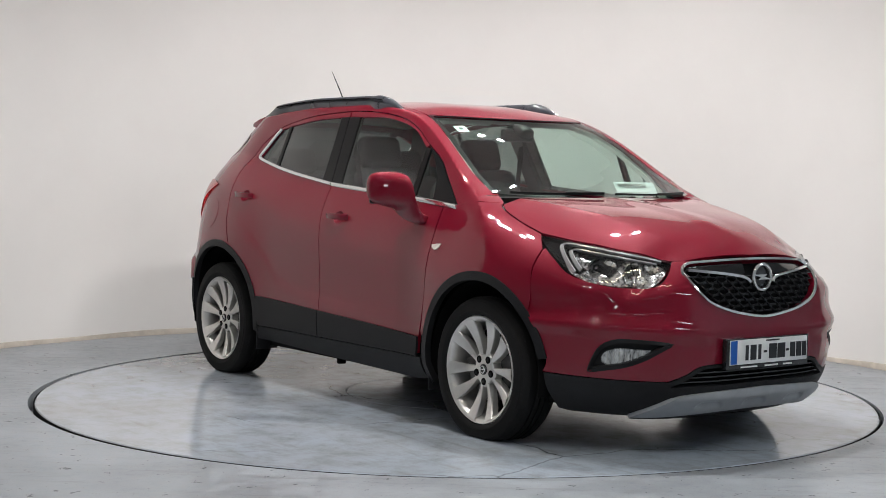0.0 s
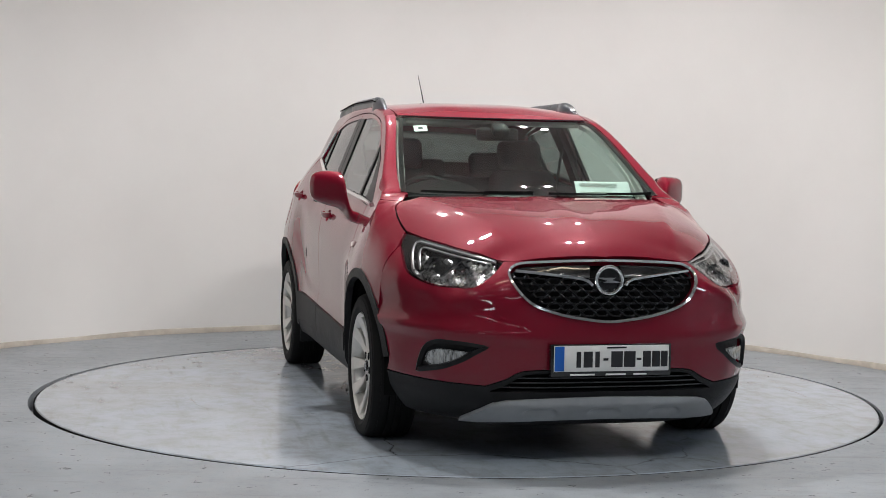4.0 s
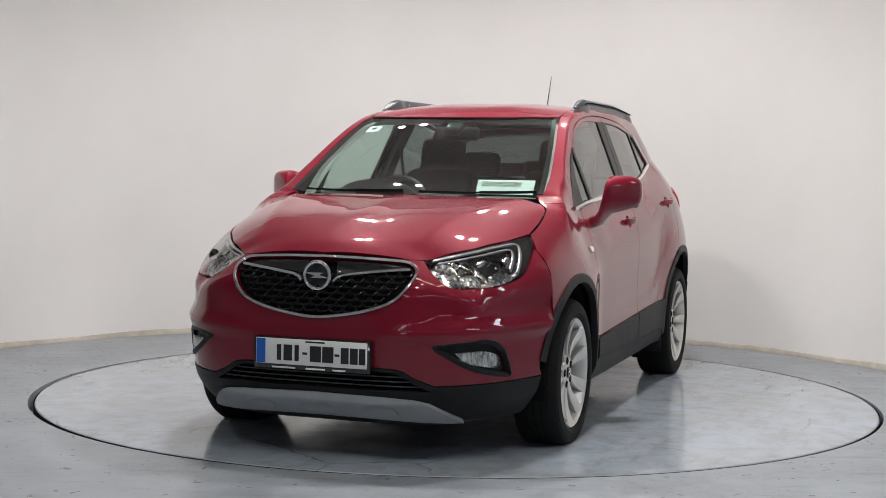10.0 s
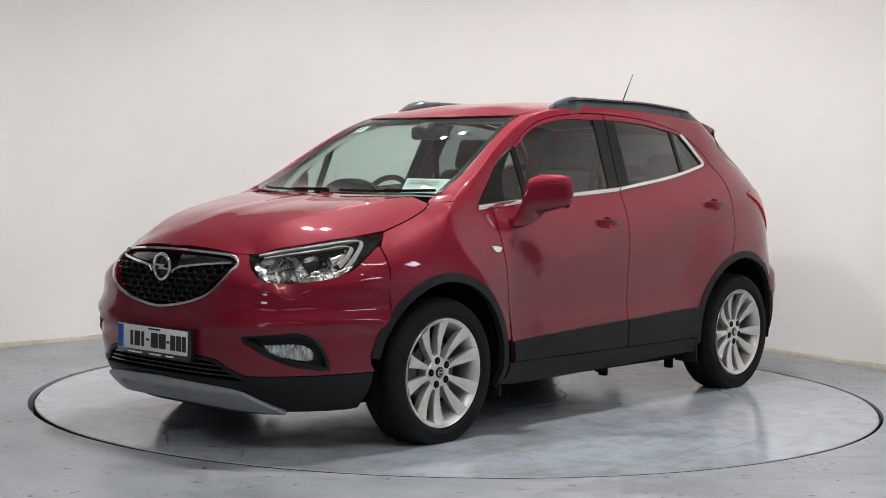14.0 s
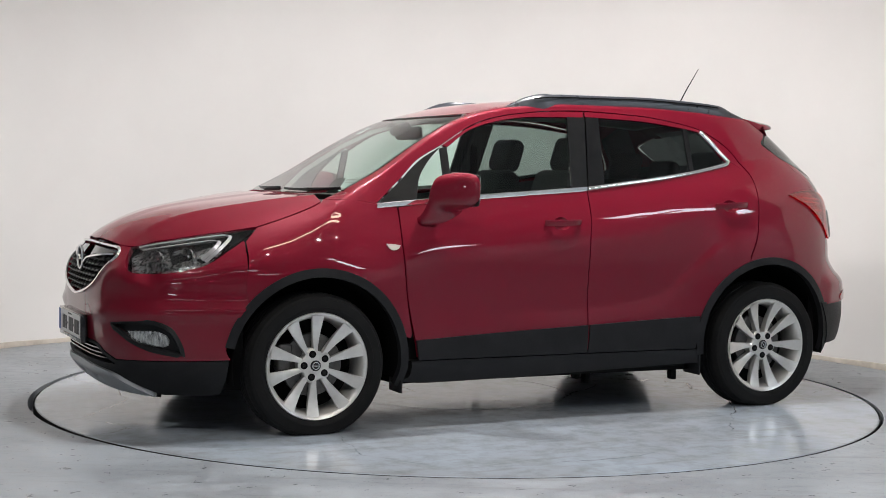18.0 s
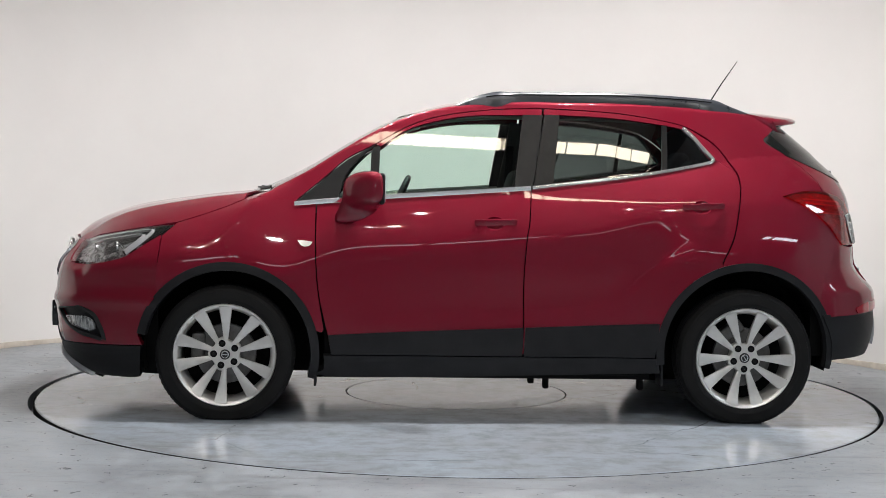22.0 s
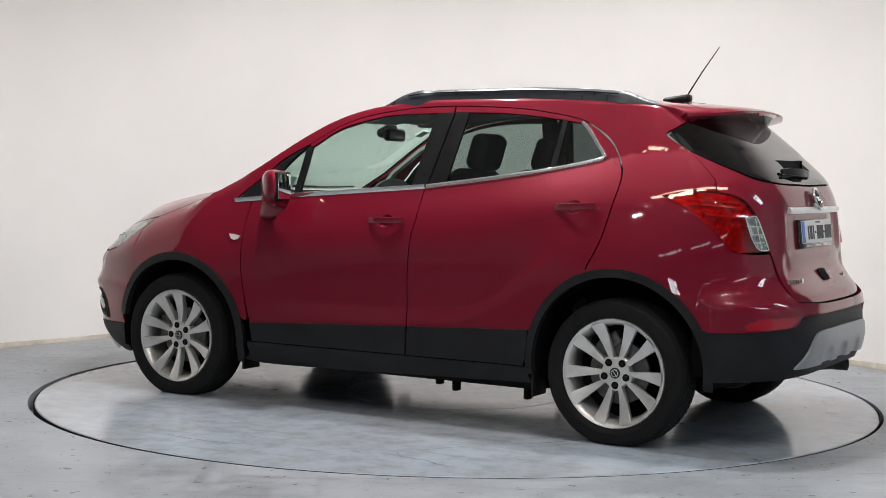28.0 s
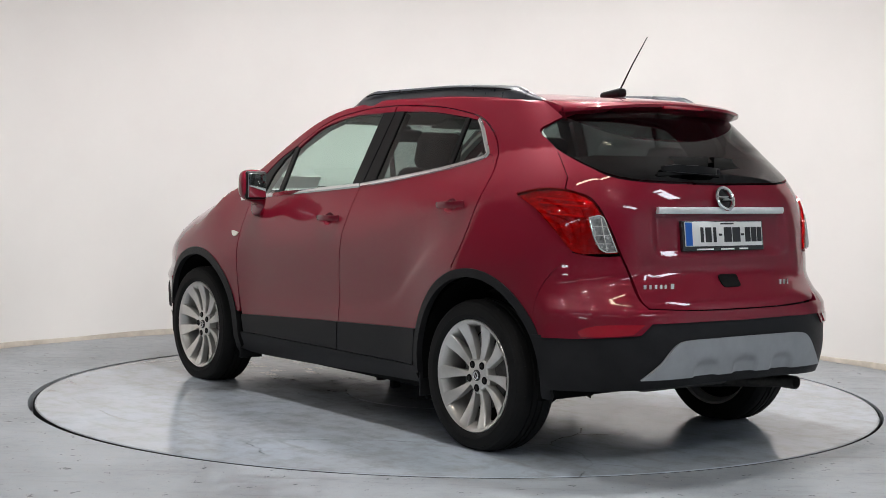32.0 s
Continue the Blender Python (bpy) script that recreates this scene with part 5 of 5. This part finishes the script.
    piece("brake_disc", lathe([(0.06, 0.02), (0.145, 0.02), (0.147, 0.01), (0.147, -0.005), (0.06, -0.005)], 48), STEEL, w)
    # Near-black disc added behind the spokes as the shade inside the rim.
    piece("rim_shade_disc", lathe([(0.224, -0.05), (0.10, -0.055), (0.0005, -0.055)], 32), DARK, w)
    piece("caliper", box(0.07, 0.07, 0.13, 0.015, 3, (0.135, -0.005, 0.03)), STEEL, w, "", 40)
    return w


def spun(w, degrees):
    """Turn a wheel on its axle; its tyre keeps its flat side down."""
    w.matrix_basis = w.matrix_basis @ Matrix.Rotation(radians(degrees), 4, "Y")
    for o in w.children:
        if o.name.startswith(("tyre", "tread")):
            o.matrix_basis = Matrix.Rotation(radians(-degrees), 4, "Y") @ o.matrix_basis


for x, stand, near, far in ((1.278, 0.316, -2.5, 20), (-1.278, 0.325, -54, 43)):
    w0 = wheel(stand)
    w0.location = OFFSET + Vector((x, 0.772, stand))
    w1 = copy_thing(w0, Matrix.Translation(OFFSET + Vector((x, -0.772, stand))) @ Matrix.Rotation(math.pi, 4, "Z"))
    spun(w0, near)
    spun(w1, far)


# ---- inside the car ----
def seat(y):
    s = piece("seat", box(0.50, 0.50, 0.17, 0.06, 4, (0.12, y, 0.62)), FABRIC, car, "dark grey fabric seat")
    back = Matrix.Rotation(radians(-17), 4, "Y")
    piece("backrest", box(0.13, 0.47, 0.62, 0.055, 5, (-0.20, y, 0.94), back, lambda v: Vector((v.x, v.y * (0.82 if v.z > 0 else 1), v.z))), FABRIC, s)
    piece("headrest", box(0.10, 0.26, 0.19, 0.045, 5, (-0.335, y, 1.325), back), FABRIC, s)
    for d in (-0.05, 0.05):
        piece("headrest_post", sweep([(-0.29, y + d, 1.2), (-0.325, y + d, 1.32)], round_section(0.007, 8)), CHROME, s)


def inside():
    seat(0.36)
    seat(-0.36)
    b = piece("rear_bench", box(0.48, 1.22, 0.17, 0.06, 4, (-0.75, 0, 0.64)), FABRIC, car, "dark grey fabric rear bench")
    back = Matrix.Rotation(radians(-20), 4, "Y")
    piece("backrest", box(0.14, 1.22, 0.56, 0.055, 5, (-1.06, 0, 0.93), back), FABRIC, b)
    for y in (-0.40, 0.0, 0.40):
        piece("headrest", box(0.09, 0.24, 0.16 if y else 0.12, 0.04, 5, (-1.185, y, 1.28 if y else 1.25), back), FABRIC, b)
    d = piece("dashboard", sweep([(0.80, y, 0.90) for y in np.linspace(-0.70, 0.70, 24)], [(-0.28, -0.25), (0.20, -0.25), (0.30, -0.02), (0.27, 0.12), (0.10, 0.165), (-0.12, 0.15), (-0.24, 0.05)][::-1]), DASH, car, "dark dashboard")
    piece("instrument_hood", sweep([(0.68, -0.36 + 0.17 * math.cos(a), 1.02 + 0.07 * math.sin(a)) for a in np.linspace(0.1, 3.04, 16)], [(-0.07, -0.01), (0.09, -0.01), (0.09, 0.01), (-0.07, 0.012)], up=(1, 0, 0)), DASH, d)
    piece("screen_hood", box(0.10, 0.26, 0.10, 0.03, 3, (0.70, 0.0, 1.06)), DASH, d)
    wheel_m = Matrix.Translation((0.44, -0.36, 1.02)) @ Matrix.Rotation(radians(-24), 4, "Y")
    ring = [wheel_m @ Vector((0, 0.185 * math.cos(a), 0.185 * math.sin(a))) for a in np.linspace(0, 2 * math.pi, 40, endpoint=False)]
    sw = piece("steering_wheel", sweep(ring, round_section(0.016, 8), closed=True, up=(1, 0, 0.4)), SATIN_BLACK, car, "black steering wheel")
    bm = box(0.06, 0.16, 0.12, 0.03, 4)
    bmesh.ops.transform(bm, matrix=wheel_m, verts=bm.verts)
    piece("airbag_cover", bm, SATIN_BLACK, sw)
    for y, z in ((1, 0.0), (-1, 0.0), (0, -1)):
        piece("wheel_spoke", sweep([wheel_m @ Vector((0.0, y * k, z * k)) for k in (0.05, 0.12, 0.18)], [(-0.015, -0.008), (0.015, -0.008), (0.015, 0.008), (-0.015, 0.008)], up=(1, 0, 0)), SATIN, sw)
    piece("steering_column", sweep([(0.46, -0.36, 1.01), (0.75, -0.36, 0.90)], round_section(0.04, 10)), DASH, sw)
    rv = piece("rear_view_mirror", box(0.04, 0.24, 0.07, 0.02, 4, (0.45, 0.0, 1.425), Matrix.Rotation(radians(8), 4, "Z")), SATIN_BLACK, car, "black interior mirror")
    piece("mirror_stalk", sweep([(0.52, 0, 1.455), (0.47, 0, 1.43)], round_section(0.012, 8)), SATIN_BLACK, rv)
    piece("sensor_box", box(0.10, 0.09, 0.05, 0.018, 3, (0.50, 0.0, 1.447), Matrix.Rotation(radians(25), 4, "Y")), SATIN_BLACK, rv)
    for s in (1, -1):
        piece("sun_visor", box(0.16, 0.36, 0.02, 0.008, 3, (0.30, s * 0.30, 1.500), Matrix.Rotation(radians(14), 4, "Y")), TRIM_GREY, car, "light grey sun visor")
        q = [(x, s * (y - 0.026), z - 0.022) for x, y, z in ((0.96, 0.655, 1.10), (0.83, 0.625, 1.235), (0.62, 0.595, 1.375), (0.44, 0.565, 1.465), (0.30, 0.55, 1.505))]
        piece("pillar_lining", sweep(q, [(-0.020, -0.010), (0.020, -0.010), (0.018, 0.010), (-0.018, 0.010)]), TRIM_GREY, car, "light grey pillar lining")
        piece("pillar_lining", sweep([(-0.22, s * 0.70, 1.12), (-0.26, s * 0.62, 1.35), (-0.28, s * 0.545, 1.51)], [(-0.05, -0.012), (0.05, -0.012), (0.05, 0.012), (-0.05, 0.012)], up=(0, 1, 0)), DASH, car)
        piece("pillar_lining", sweep([(-1.30, s * 0.62, 1.18), (-1.28, s * 0.585, 1.34), (-1.18, s * 0.535, 1.49)], [(-0.10, -0.012), (0.10, -0.012), (0.09, 0.012), (-0.09, 0.012)], up=(0, 1, 0)), DASH, car)
        piece("door_lining", sweep([(0.85, s * 0.72, 1.02), (0.0, s * 0.735, 1.07), (-1.1, s * 0.68, 1.20)], [(-0.012, -0.2), (0.012, -0.2), (0.012, 0.03), (-0.012, 0.03)]), DASH, car, "dark door lining")
        piece("seat_belt", sweep([(-0.24, s * 0.60, 1.42), (-0.22, s * 0.55, 1.10), (-0.1, s * 0.52, 0.75)], [(-0.022, -0.002), (0.022, -0.002), (0.022, 0.002), (-0.022, 0.002)], up=(0, 1, 0)), SATIN_BLACK, car, "black seat belt")
    piece("parcel_shelf", box(0.50, 1.16, 0.03, 0.01, 2, (-1.45, 0, 1.06)), DASH, car, "dark parcel shelf")
    card = piece("paper_card", box(0.002, 0.29, 0.085, 0, 1, (0.935, 0.42, 1.150), Matrix.Rotation(radians(-35), 4, "Y")), PAPER, car, "white printed card propped on the dashboard")
    for dz in (0.028, 0.019, 0.010, -0.026):
        piece("card_bar", box(0.0012, 0.20, 0.003, 0, 1, Vector((0.9375, 0.40, 1.152)) + Vector((dz * -0.57, 0, dz * 0.82)), Matrix.Rotation(radians(-35), 4, "Y")), TRIM_GREY, card)


inside()


# ---- the place ----
ANGLE0, RATE = -53.206, -5.5884
WALL_C, WALL_R, ROOM_H = (-0.214, -0.077), 3.266, 3.5


def floor_material(name, base, dark, scale, rough, cracks, speckle, grime, streak):
    """Worn grey floor paint: clouds of wear, scuffs, fine cracks and grit."""
    m = material(name, base, 0.3)
    t, b = nodes_of(m)
    co = add(t, "ShaderNodeTexCoord")
    n1 = add(t, "ShaderNodeTexNoise", Scale=scale, Detail=8, Roughness=0.65)
    n2 = add(t, "ShaderNodeTexNoise", Scale=scale * 9, Detail=6, Roughness=0.7)
    n3 = add(t, "ShaderNodeTexNoise", Scale=160.0, Detail=2)
    mp = add(t, "ShaderNodeMapping", Scale=(1.0, 7.0, 1.0), Rotation=(0, 0, 0.7))
    n4 = add(t, "ShaderNodeTexNoise", Scale=2.2, Detail=5, Roughness=0.6)
    for n in (n1, n2, n3):
        t.links.new(co.outputs["Object"], n.inputs["Vector"])
    t.links.new(co.outputs["Object"], mp.inputs[0])
    t.links.new(mp.outputs[0], n4.inputs["Vector"])

    def ramp(src, p0, p1, c0, c1):
        r = add(t, "ShaderNodeValToRGB")
        r.color_ramp.elements[0].position, r.color_ramp.elements[1].position = p0, p1
        r.color_ramp.elements[0].color, r.color_ramp.elements[1].color = (*c0, 1), (*c1, 1)
        t.links.new(src, r.inputs[0])
        return r.outputs[0]

    def blend(a, bb, mode="MULTIPLY", fac=1.0):
        x = add(t, "ShaderNodeMix")
        x.data_type, x.blend_type = "RGBA", mode
        x.inputs[0].default_value = fac
        t.links.new(a, x.inputs[6])
        t.links.new(bb, x.inputs[7])
        return x.outputs[2]
    one = (1, 1, 1)
    c = ramp(n1.outputs[0], 0.35, 0.65, dark, base)
    c = blend(c, ramp(n2.outputs[0], 0.30, 0.54, grime, one))
    c = blend(c, ramp(n4.outputs[0], 0.30, 0.44, streak, one))
    if speckle:
        c = blend(c, ramp(n3.outputs[0], 0.30, 0.38, (0.55, 0.57, 0.6), one), fac=speckle)
    if cracks:
        warp = add(t, "ShaderNodeTexNoise", Scale=3.0, Detail=4)
        t.links.new(co.outputs["Object"], warp.inputs["Vector"])
        sh = blend(co.outputs["Object"], warp.outputs["Color"], "LINEAR_LIGHT", 0.10)
        vo = add(t, "ShaderNodeTexVoronoi", Scale=0.9)
        vo.feature = "DISTANCE_TO_EDGE"
        t.links.new(sh, vo.inputs["Vector"])
        line = ramp(vo.outputs[0], 0.0, 0.006, (0.45, 0.44, 0.43), one)
        mask = ramp(n1.outputs[0], 0.50, 0.56, (0, 0, 0), one)
        x = add(t, "ShaderNodeMix")
        x.data_type, x.blend_type = "RGBA", "MULTIPLY"
        t.links.new(mask, x.inputs[0])
        t.links.new(c, x.inputs[6])
        t.links.new(line, x.inputs[7])
        c = x.outputs[2]
    t.links.new(c, b.inputs["Base Color"])
    k = add(t, "ShaderNodeMapRange")
    k.inputs[1].default_value, k.inputs[2].default_value = 0.3, 0.7
    k.inputs[3].default_value, k.inputs[4].default_value = rough
    t.links.new(n2.outputs[0], k.inputs[0])
    t.links.new(k.outputs[0], b.inputs["Roughness"])
    bp = add(t, "ShaderNodeBump", Strength=0.12, Distance=0.002)
    t.links.new(n2.outputs[0], bp.inputs["Height"])
    t.links.new(bp.outputs[0], b.inputs["Normal"])
    return m


FLOOR = floor_material("painted_floor", (0.310, 0.338, 0.364), (0.205, 0.222, 0.240), 1.6, (0.22, 0.55), 0, 1.0, (0.66, 0.65, 0.63), (0.74, 0.73, 0.71))
DISC = floor_material("turntable_paint", (0.355, 0.405, 0.465), (0.29, 0.305, 0.325), 0.7, (0.06, 0.22), 1, 0.35, (0.76, 0.74, 0.71), (0.86, 0.84, 0.81))
SKIRT = mottled(material("skirting", (0.5, 0.44, 0.36), 0.6), (0.36, 0.32, 0.27), (0.62, 0.56, 0.48), 6, rough=(0.4, 0.7))
CEILING = mottled(material("ceiling_paint", (0.4, 0.4, 0.38), 0.8), (0.44, 0.44, 0.43), (0.54, 0.54, 0.52), 1.0)
JOIST = mottled(material("joist_steel", (0.07, 0.07, 0.072), 0.6), (0.05, 0.05, 0.052), (0.09, 0.09, 0.092), 3.0)
GREY_WALL = mottled(material("grey_wall", (0.16, 0.165, 0.17), 0.7), (0.56, 0.575, 0.60), (0.68, 0.695, 0.72), 0.7)
FRAME_GREY = material("frame_grey", (0.3, 0.3, 0.3), 0.5)


def glow(name, color, strength):
    m = material(name, (0.8, 0.8, 0.8), 0.5)
    _, b = nodes_of(m)
    b.inputs["Emission Color"].default_value = (*color, 1)
    b.inputs["Emission Strength"].default_value = strength
    return m


TUBE = glow("warm_tube", (1.0, 0.87, 0.66), 11.0)
# Two strengths of bluish glow for the added fill panels.
FILL_PANEL = glow("fill_light", (0.80, 0.90, 1.0), 9.0)
DIM_FILL_PANEL = glow("dim_fill_light", (0.80, 0.90, 1.0), 2.4)
SPOT = glow("spot_light", (1.0, 0.985, 0.985), 1450.0)
DAY = glow("daylight_pane", (0.86, 0.94, 1.0), 9.0)


def room():
    a0, a1 = radians(-7), radians(191)
    cx, cy = WALL_C
    prof = [(WALL_R, 0.0), (WALL_R, 0.02), (WALL_R, 0.07), (WALL_R, ROOM_H), (WALL_R + 0.12, ROOM_H), (WALL_R + 0.12, 0.0)]
    wob = [0.004 * math.sin(7 * a) + 0.003 * math.sin(17 * a + 1) for a in np.linspace(a0, a1, 200)]
    rows = [[(cx + (r + wob[i] * (z < 0.05)) * math.cos(a), cy + (r + wob[i] * (z < 0.05)) * math.sin(a), z) for r, z in prof] for i, a in enumerate(np.linspace(a0, a1, 200))]
    tagged(part("wall_north", from_grid(rows, True), WHITE), "smooth white painted curved studio wall", "wall", kind="structure")
    skirt = [(WALL_R - 0.004, 0.0), (WALL_R - 0.014, 0.0), (WALL_R - 0.013, 0.030), (WALL_R - 0.009, 0.036), (WALL_R - 0.004, 0.037)]
    rows = [[(cx + (r + 1.2 * wob[i]) * math.cos(a), cy + (r + 1.2 * wob[i]) * math.sin(a), z + 1.2 * wob[i] * (z > 0.02)) for r, z in skirt] for i, a in enumerate(np.linspace(a0, a1, 200))]
    tagged(part("baseboard", from_grid(rows, True), SKIRT), "scuffed beige skirting strip", "baseboard", kind="structure")
    # the floor reaches under the walls; the gap round the disc is a little wider on one side
    bm = bmesh.new()
    n = 200
    ring_a = [bm.verts.new((-0.007 + 2.288 * math.cos(2 * math.pi * i / n), 2.288 * math.sin(2 * math.pi * i / n), -0.08)) for i in range(n)]
    ring_b = [bm.verts.new((-0.007 + 2.288 * math.cos(2 * math.pi * i / n), 2.288 * math.sin(2 * math.pi * i / n), 0.0)) for i in range(n)]
    ring_c = [bm.verts.new((-0.007 + 14 * math.cos(2 * math.pi * i / n), -4 + 14 * math.sin(2 * math.pi * i / n), 0.0)) for i in range(n)]
    for i in range(n):
        j = (i + 1) % n
        bm.faces.new((ring_a[i], ring_a[j], ring_b[j], ring_b[i]))
        bm.faces.new((ring_b[i], ring_b[j], ring_c[j], ring_c[i]))
    bm.faces.new(ring_a)
    bmesh.ops.recalc_face_normals(bm, faces=bm.faces)
    tagged(part("floor", bm, [FLOOR], smooth=20), "worn grey painted concrete floor", "floor", kind="structure")
    tagged(part("ceiling", box(16, 20, 0.1, 0, 1, (0, -5, ROOM_H + 0.056)), CEILING), "pale ceiling", "ceiling", kind="structure")
    for x in (-4.6, -3.3, -2.0, -0.7, 0.6, 1.9, 3.2, 4.5):
        tagged(part("ceiling_joist", box(0.09, 10.6, 0.14, 0.006, 1, (x, -7.6, ROOM_H - 0.066)), JOIST), "dark steel joist under the ceiling", "joist", "ceiling joists", "structure")
    tagged(part("wall_south", box(16, 0.2, ROOM_H, 0, 1, (0, -13, ROOM_H / 2)), GREY_WALL), "grey wall behind the camera", "wall", kind="structure")
    for name, x in (("wall_west", -7.5), ("wall_east", 7.5)):
        tagged(part(name, box(0.2, 18, ROOM_H, 0, 1, (x, -4.2, ROOM_H / 2)), GREY_WALL), "grey side wall", "wall", kind="structure")


def ceiling_light(at, sx, sy, mat, label):
    x, y = at
    body = tagged(part("ceiling_light", box(sx + 0.04, sy + 0.04, 0.05, 0.006, 2, (x, y, ROOM_H - 0.025)), FRAME_GREY), label, "ceiling light", "ceiling lights")
    n = int(sx / 0.2)
    for i in range(n):
        part("diffuser", box(sx / n - 0.016, sy, 0.02, 0.004, 1, (x - sx / 2 + sx / n * (i + 0.5), y, ROOM_H - 0.056)), mat, body, "glowing diffuser")


def spot(at, r=0.0275):
    x, y = at
    bm = lathe([(0.0005, ROOM_H), (0.05, ROOM_H), (0.055, ROOM_H - 0.11), (0.048, ROOM_H - 0.11), (0.045, ROOM_H - 0.02)], 20, "Z")
    bmesh.ops.translate(bm, vec=(x, y, 0), verts=bm.verts)
    body = tagged(part("spotlight", bm, FRAME_GREY), "small round ceiling spotlight", "spotlight", "ceiling spotlights")
    bm = lathe([(0.0005, ROOM_H - 0.10), (r, ROOM_H - 0.10)], 20, "Z")
    bmesh.ops.translate(bm, vec=(x, y, 0), verts=bm.verts)
    part("bulb", bm, SPOT, body, "glowing bulb")


def turntable():
    top_ring = lathe([(0.612, -0.01), (0.614, 0.0), (2.255, 0.0), (2.262, -0.006), (2.262, -0.06), (0.612, -0.06)], 200, "Z")
    t = tagged(part("turntable", top_ring, DISC, smooth=25), "round grey painted turntable set flush in the floor", "turntable")
    part("centre_plate", lathe([(0.0005, 0.0), (0.606, 0.0), (0.608, -0.01), (0.608, -0.05)], 96, "Z"), DISC, t, "round centre plate", 25)
    # Near-black strip along the disc's side of the gap.
    part("edge_strip", lathe([(2.2625, -0.003), (2.2665, -0.003), (2.2665, -0.06), (2.2625, -0.06)], 200, "Z"), DARK, t, "near-black strip round the disc's edge", 25)
    return t


room()
table = turntable()
ceiling_light((0.65, -2.68), 2.4, 0.10, TUBE, "long warm tube light on the ceiling")
for x, y, r in ((-2.3, -4.3, 0.022), (-0.2, -4.4, 0.022), (1.9, -4.1, 0.024), (-0.75, -0.75, 0.040), (0.85, -0.75, 0.042), (-0.7, 1.45, 0.0275), (0.8, 1.35, 0.0275)):
    for d in (-0.1, 0.1):
        spot((x + d, y), r)
for x in (-2.6, -1.3, 0.0, 1.3, 2.6):
    spot((x, -3.5), 0.013)
# Fill panels added out of view to brighten the east wall and the car.
for x, y, pane in ((5.4, -2.4, FILL_PANEL), (5.4, -6.0, FILL_PANEL), (0.6, -9.0, DIM_FILL_PANEL), (3.6, -10.5, DIM_FILL_PANEL), (-2.8, -8.5, DIM_FILL_PANEL)):
    ceiling_light((x, y), 2.4, 0.5, pane, "added fill panel of glowing ribs on the ceiling, out of view")


def glazed_opening(name, x0, x1, z0, z1, y, columns):
    """A window with panes of bright daylight between grey bars."""
    f = tagged(part(name, merged(box(x1 - x0 + 0.12, 0.10, 0.06, 0.005, 1, ((x0 + x1) / 2, y, z0 - 0.03)), box(x1 - x0 + 0.12, 0.10, 0.06, 0.005, 1, ((x0 + x1) / 2, y, z1 + 0.03))), FRAME_GREY), "grey framed window full of daylight", "window", kind="structure")
    w = (x1 - x0) / columns
    for i in range(columns + 1):
        part("window_bar", box(0.06, 0.10, z1 - z0, 0.005, 1, (x0 + w * i, y, (z0 + z1) / 2)), FRAME_GREY, f)
    for i in range(columns):
        part("pane", box(w - 0.06, 0.02, z1 - z0, 0, 1, (x0 + w * (i + 0.5), y, (z0 + z1) / 2)), DAY, f, "bright daylight pane")


glazed_opening("window_1", -5.5, -4.1, 1.25, 1.75, -12.84, 3)


def motions():
    rows = [(t, pose(0, 0, 0, 0, 0, ANGLE0 + RATE * t)) for t in range(0, 33, 2)]
    walk(car, rows)
    walk(table, rows)


motions()
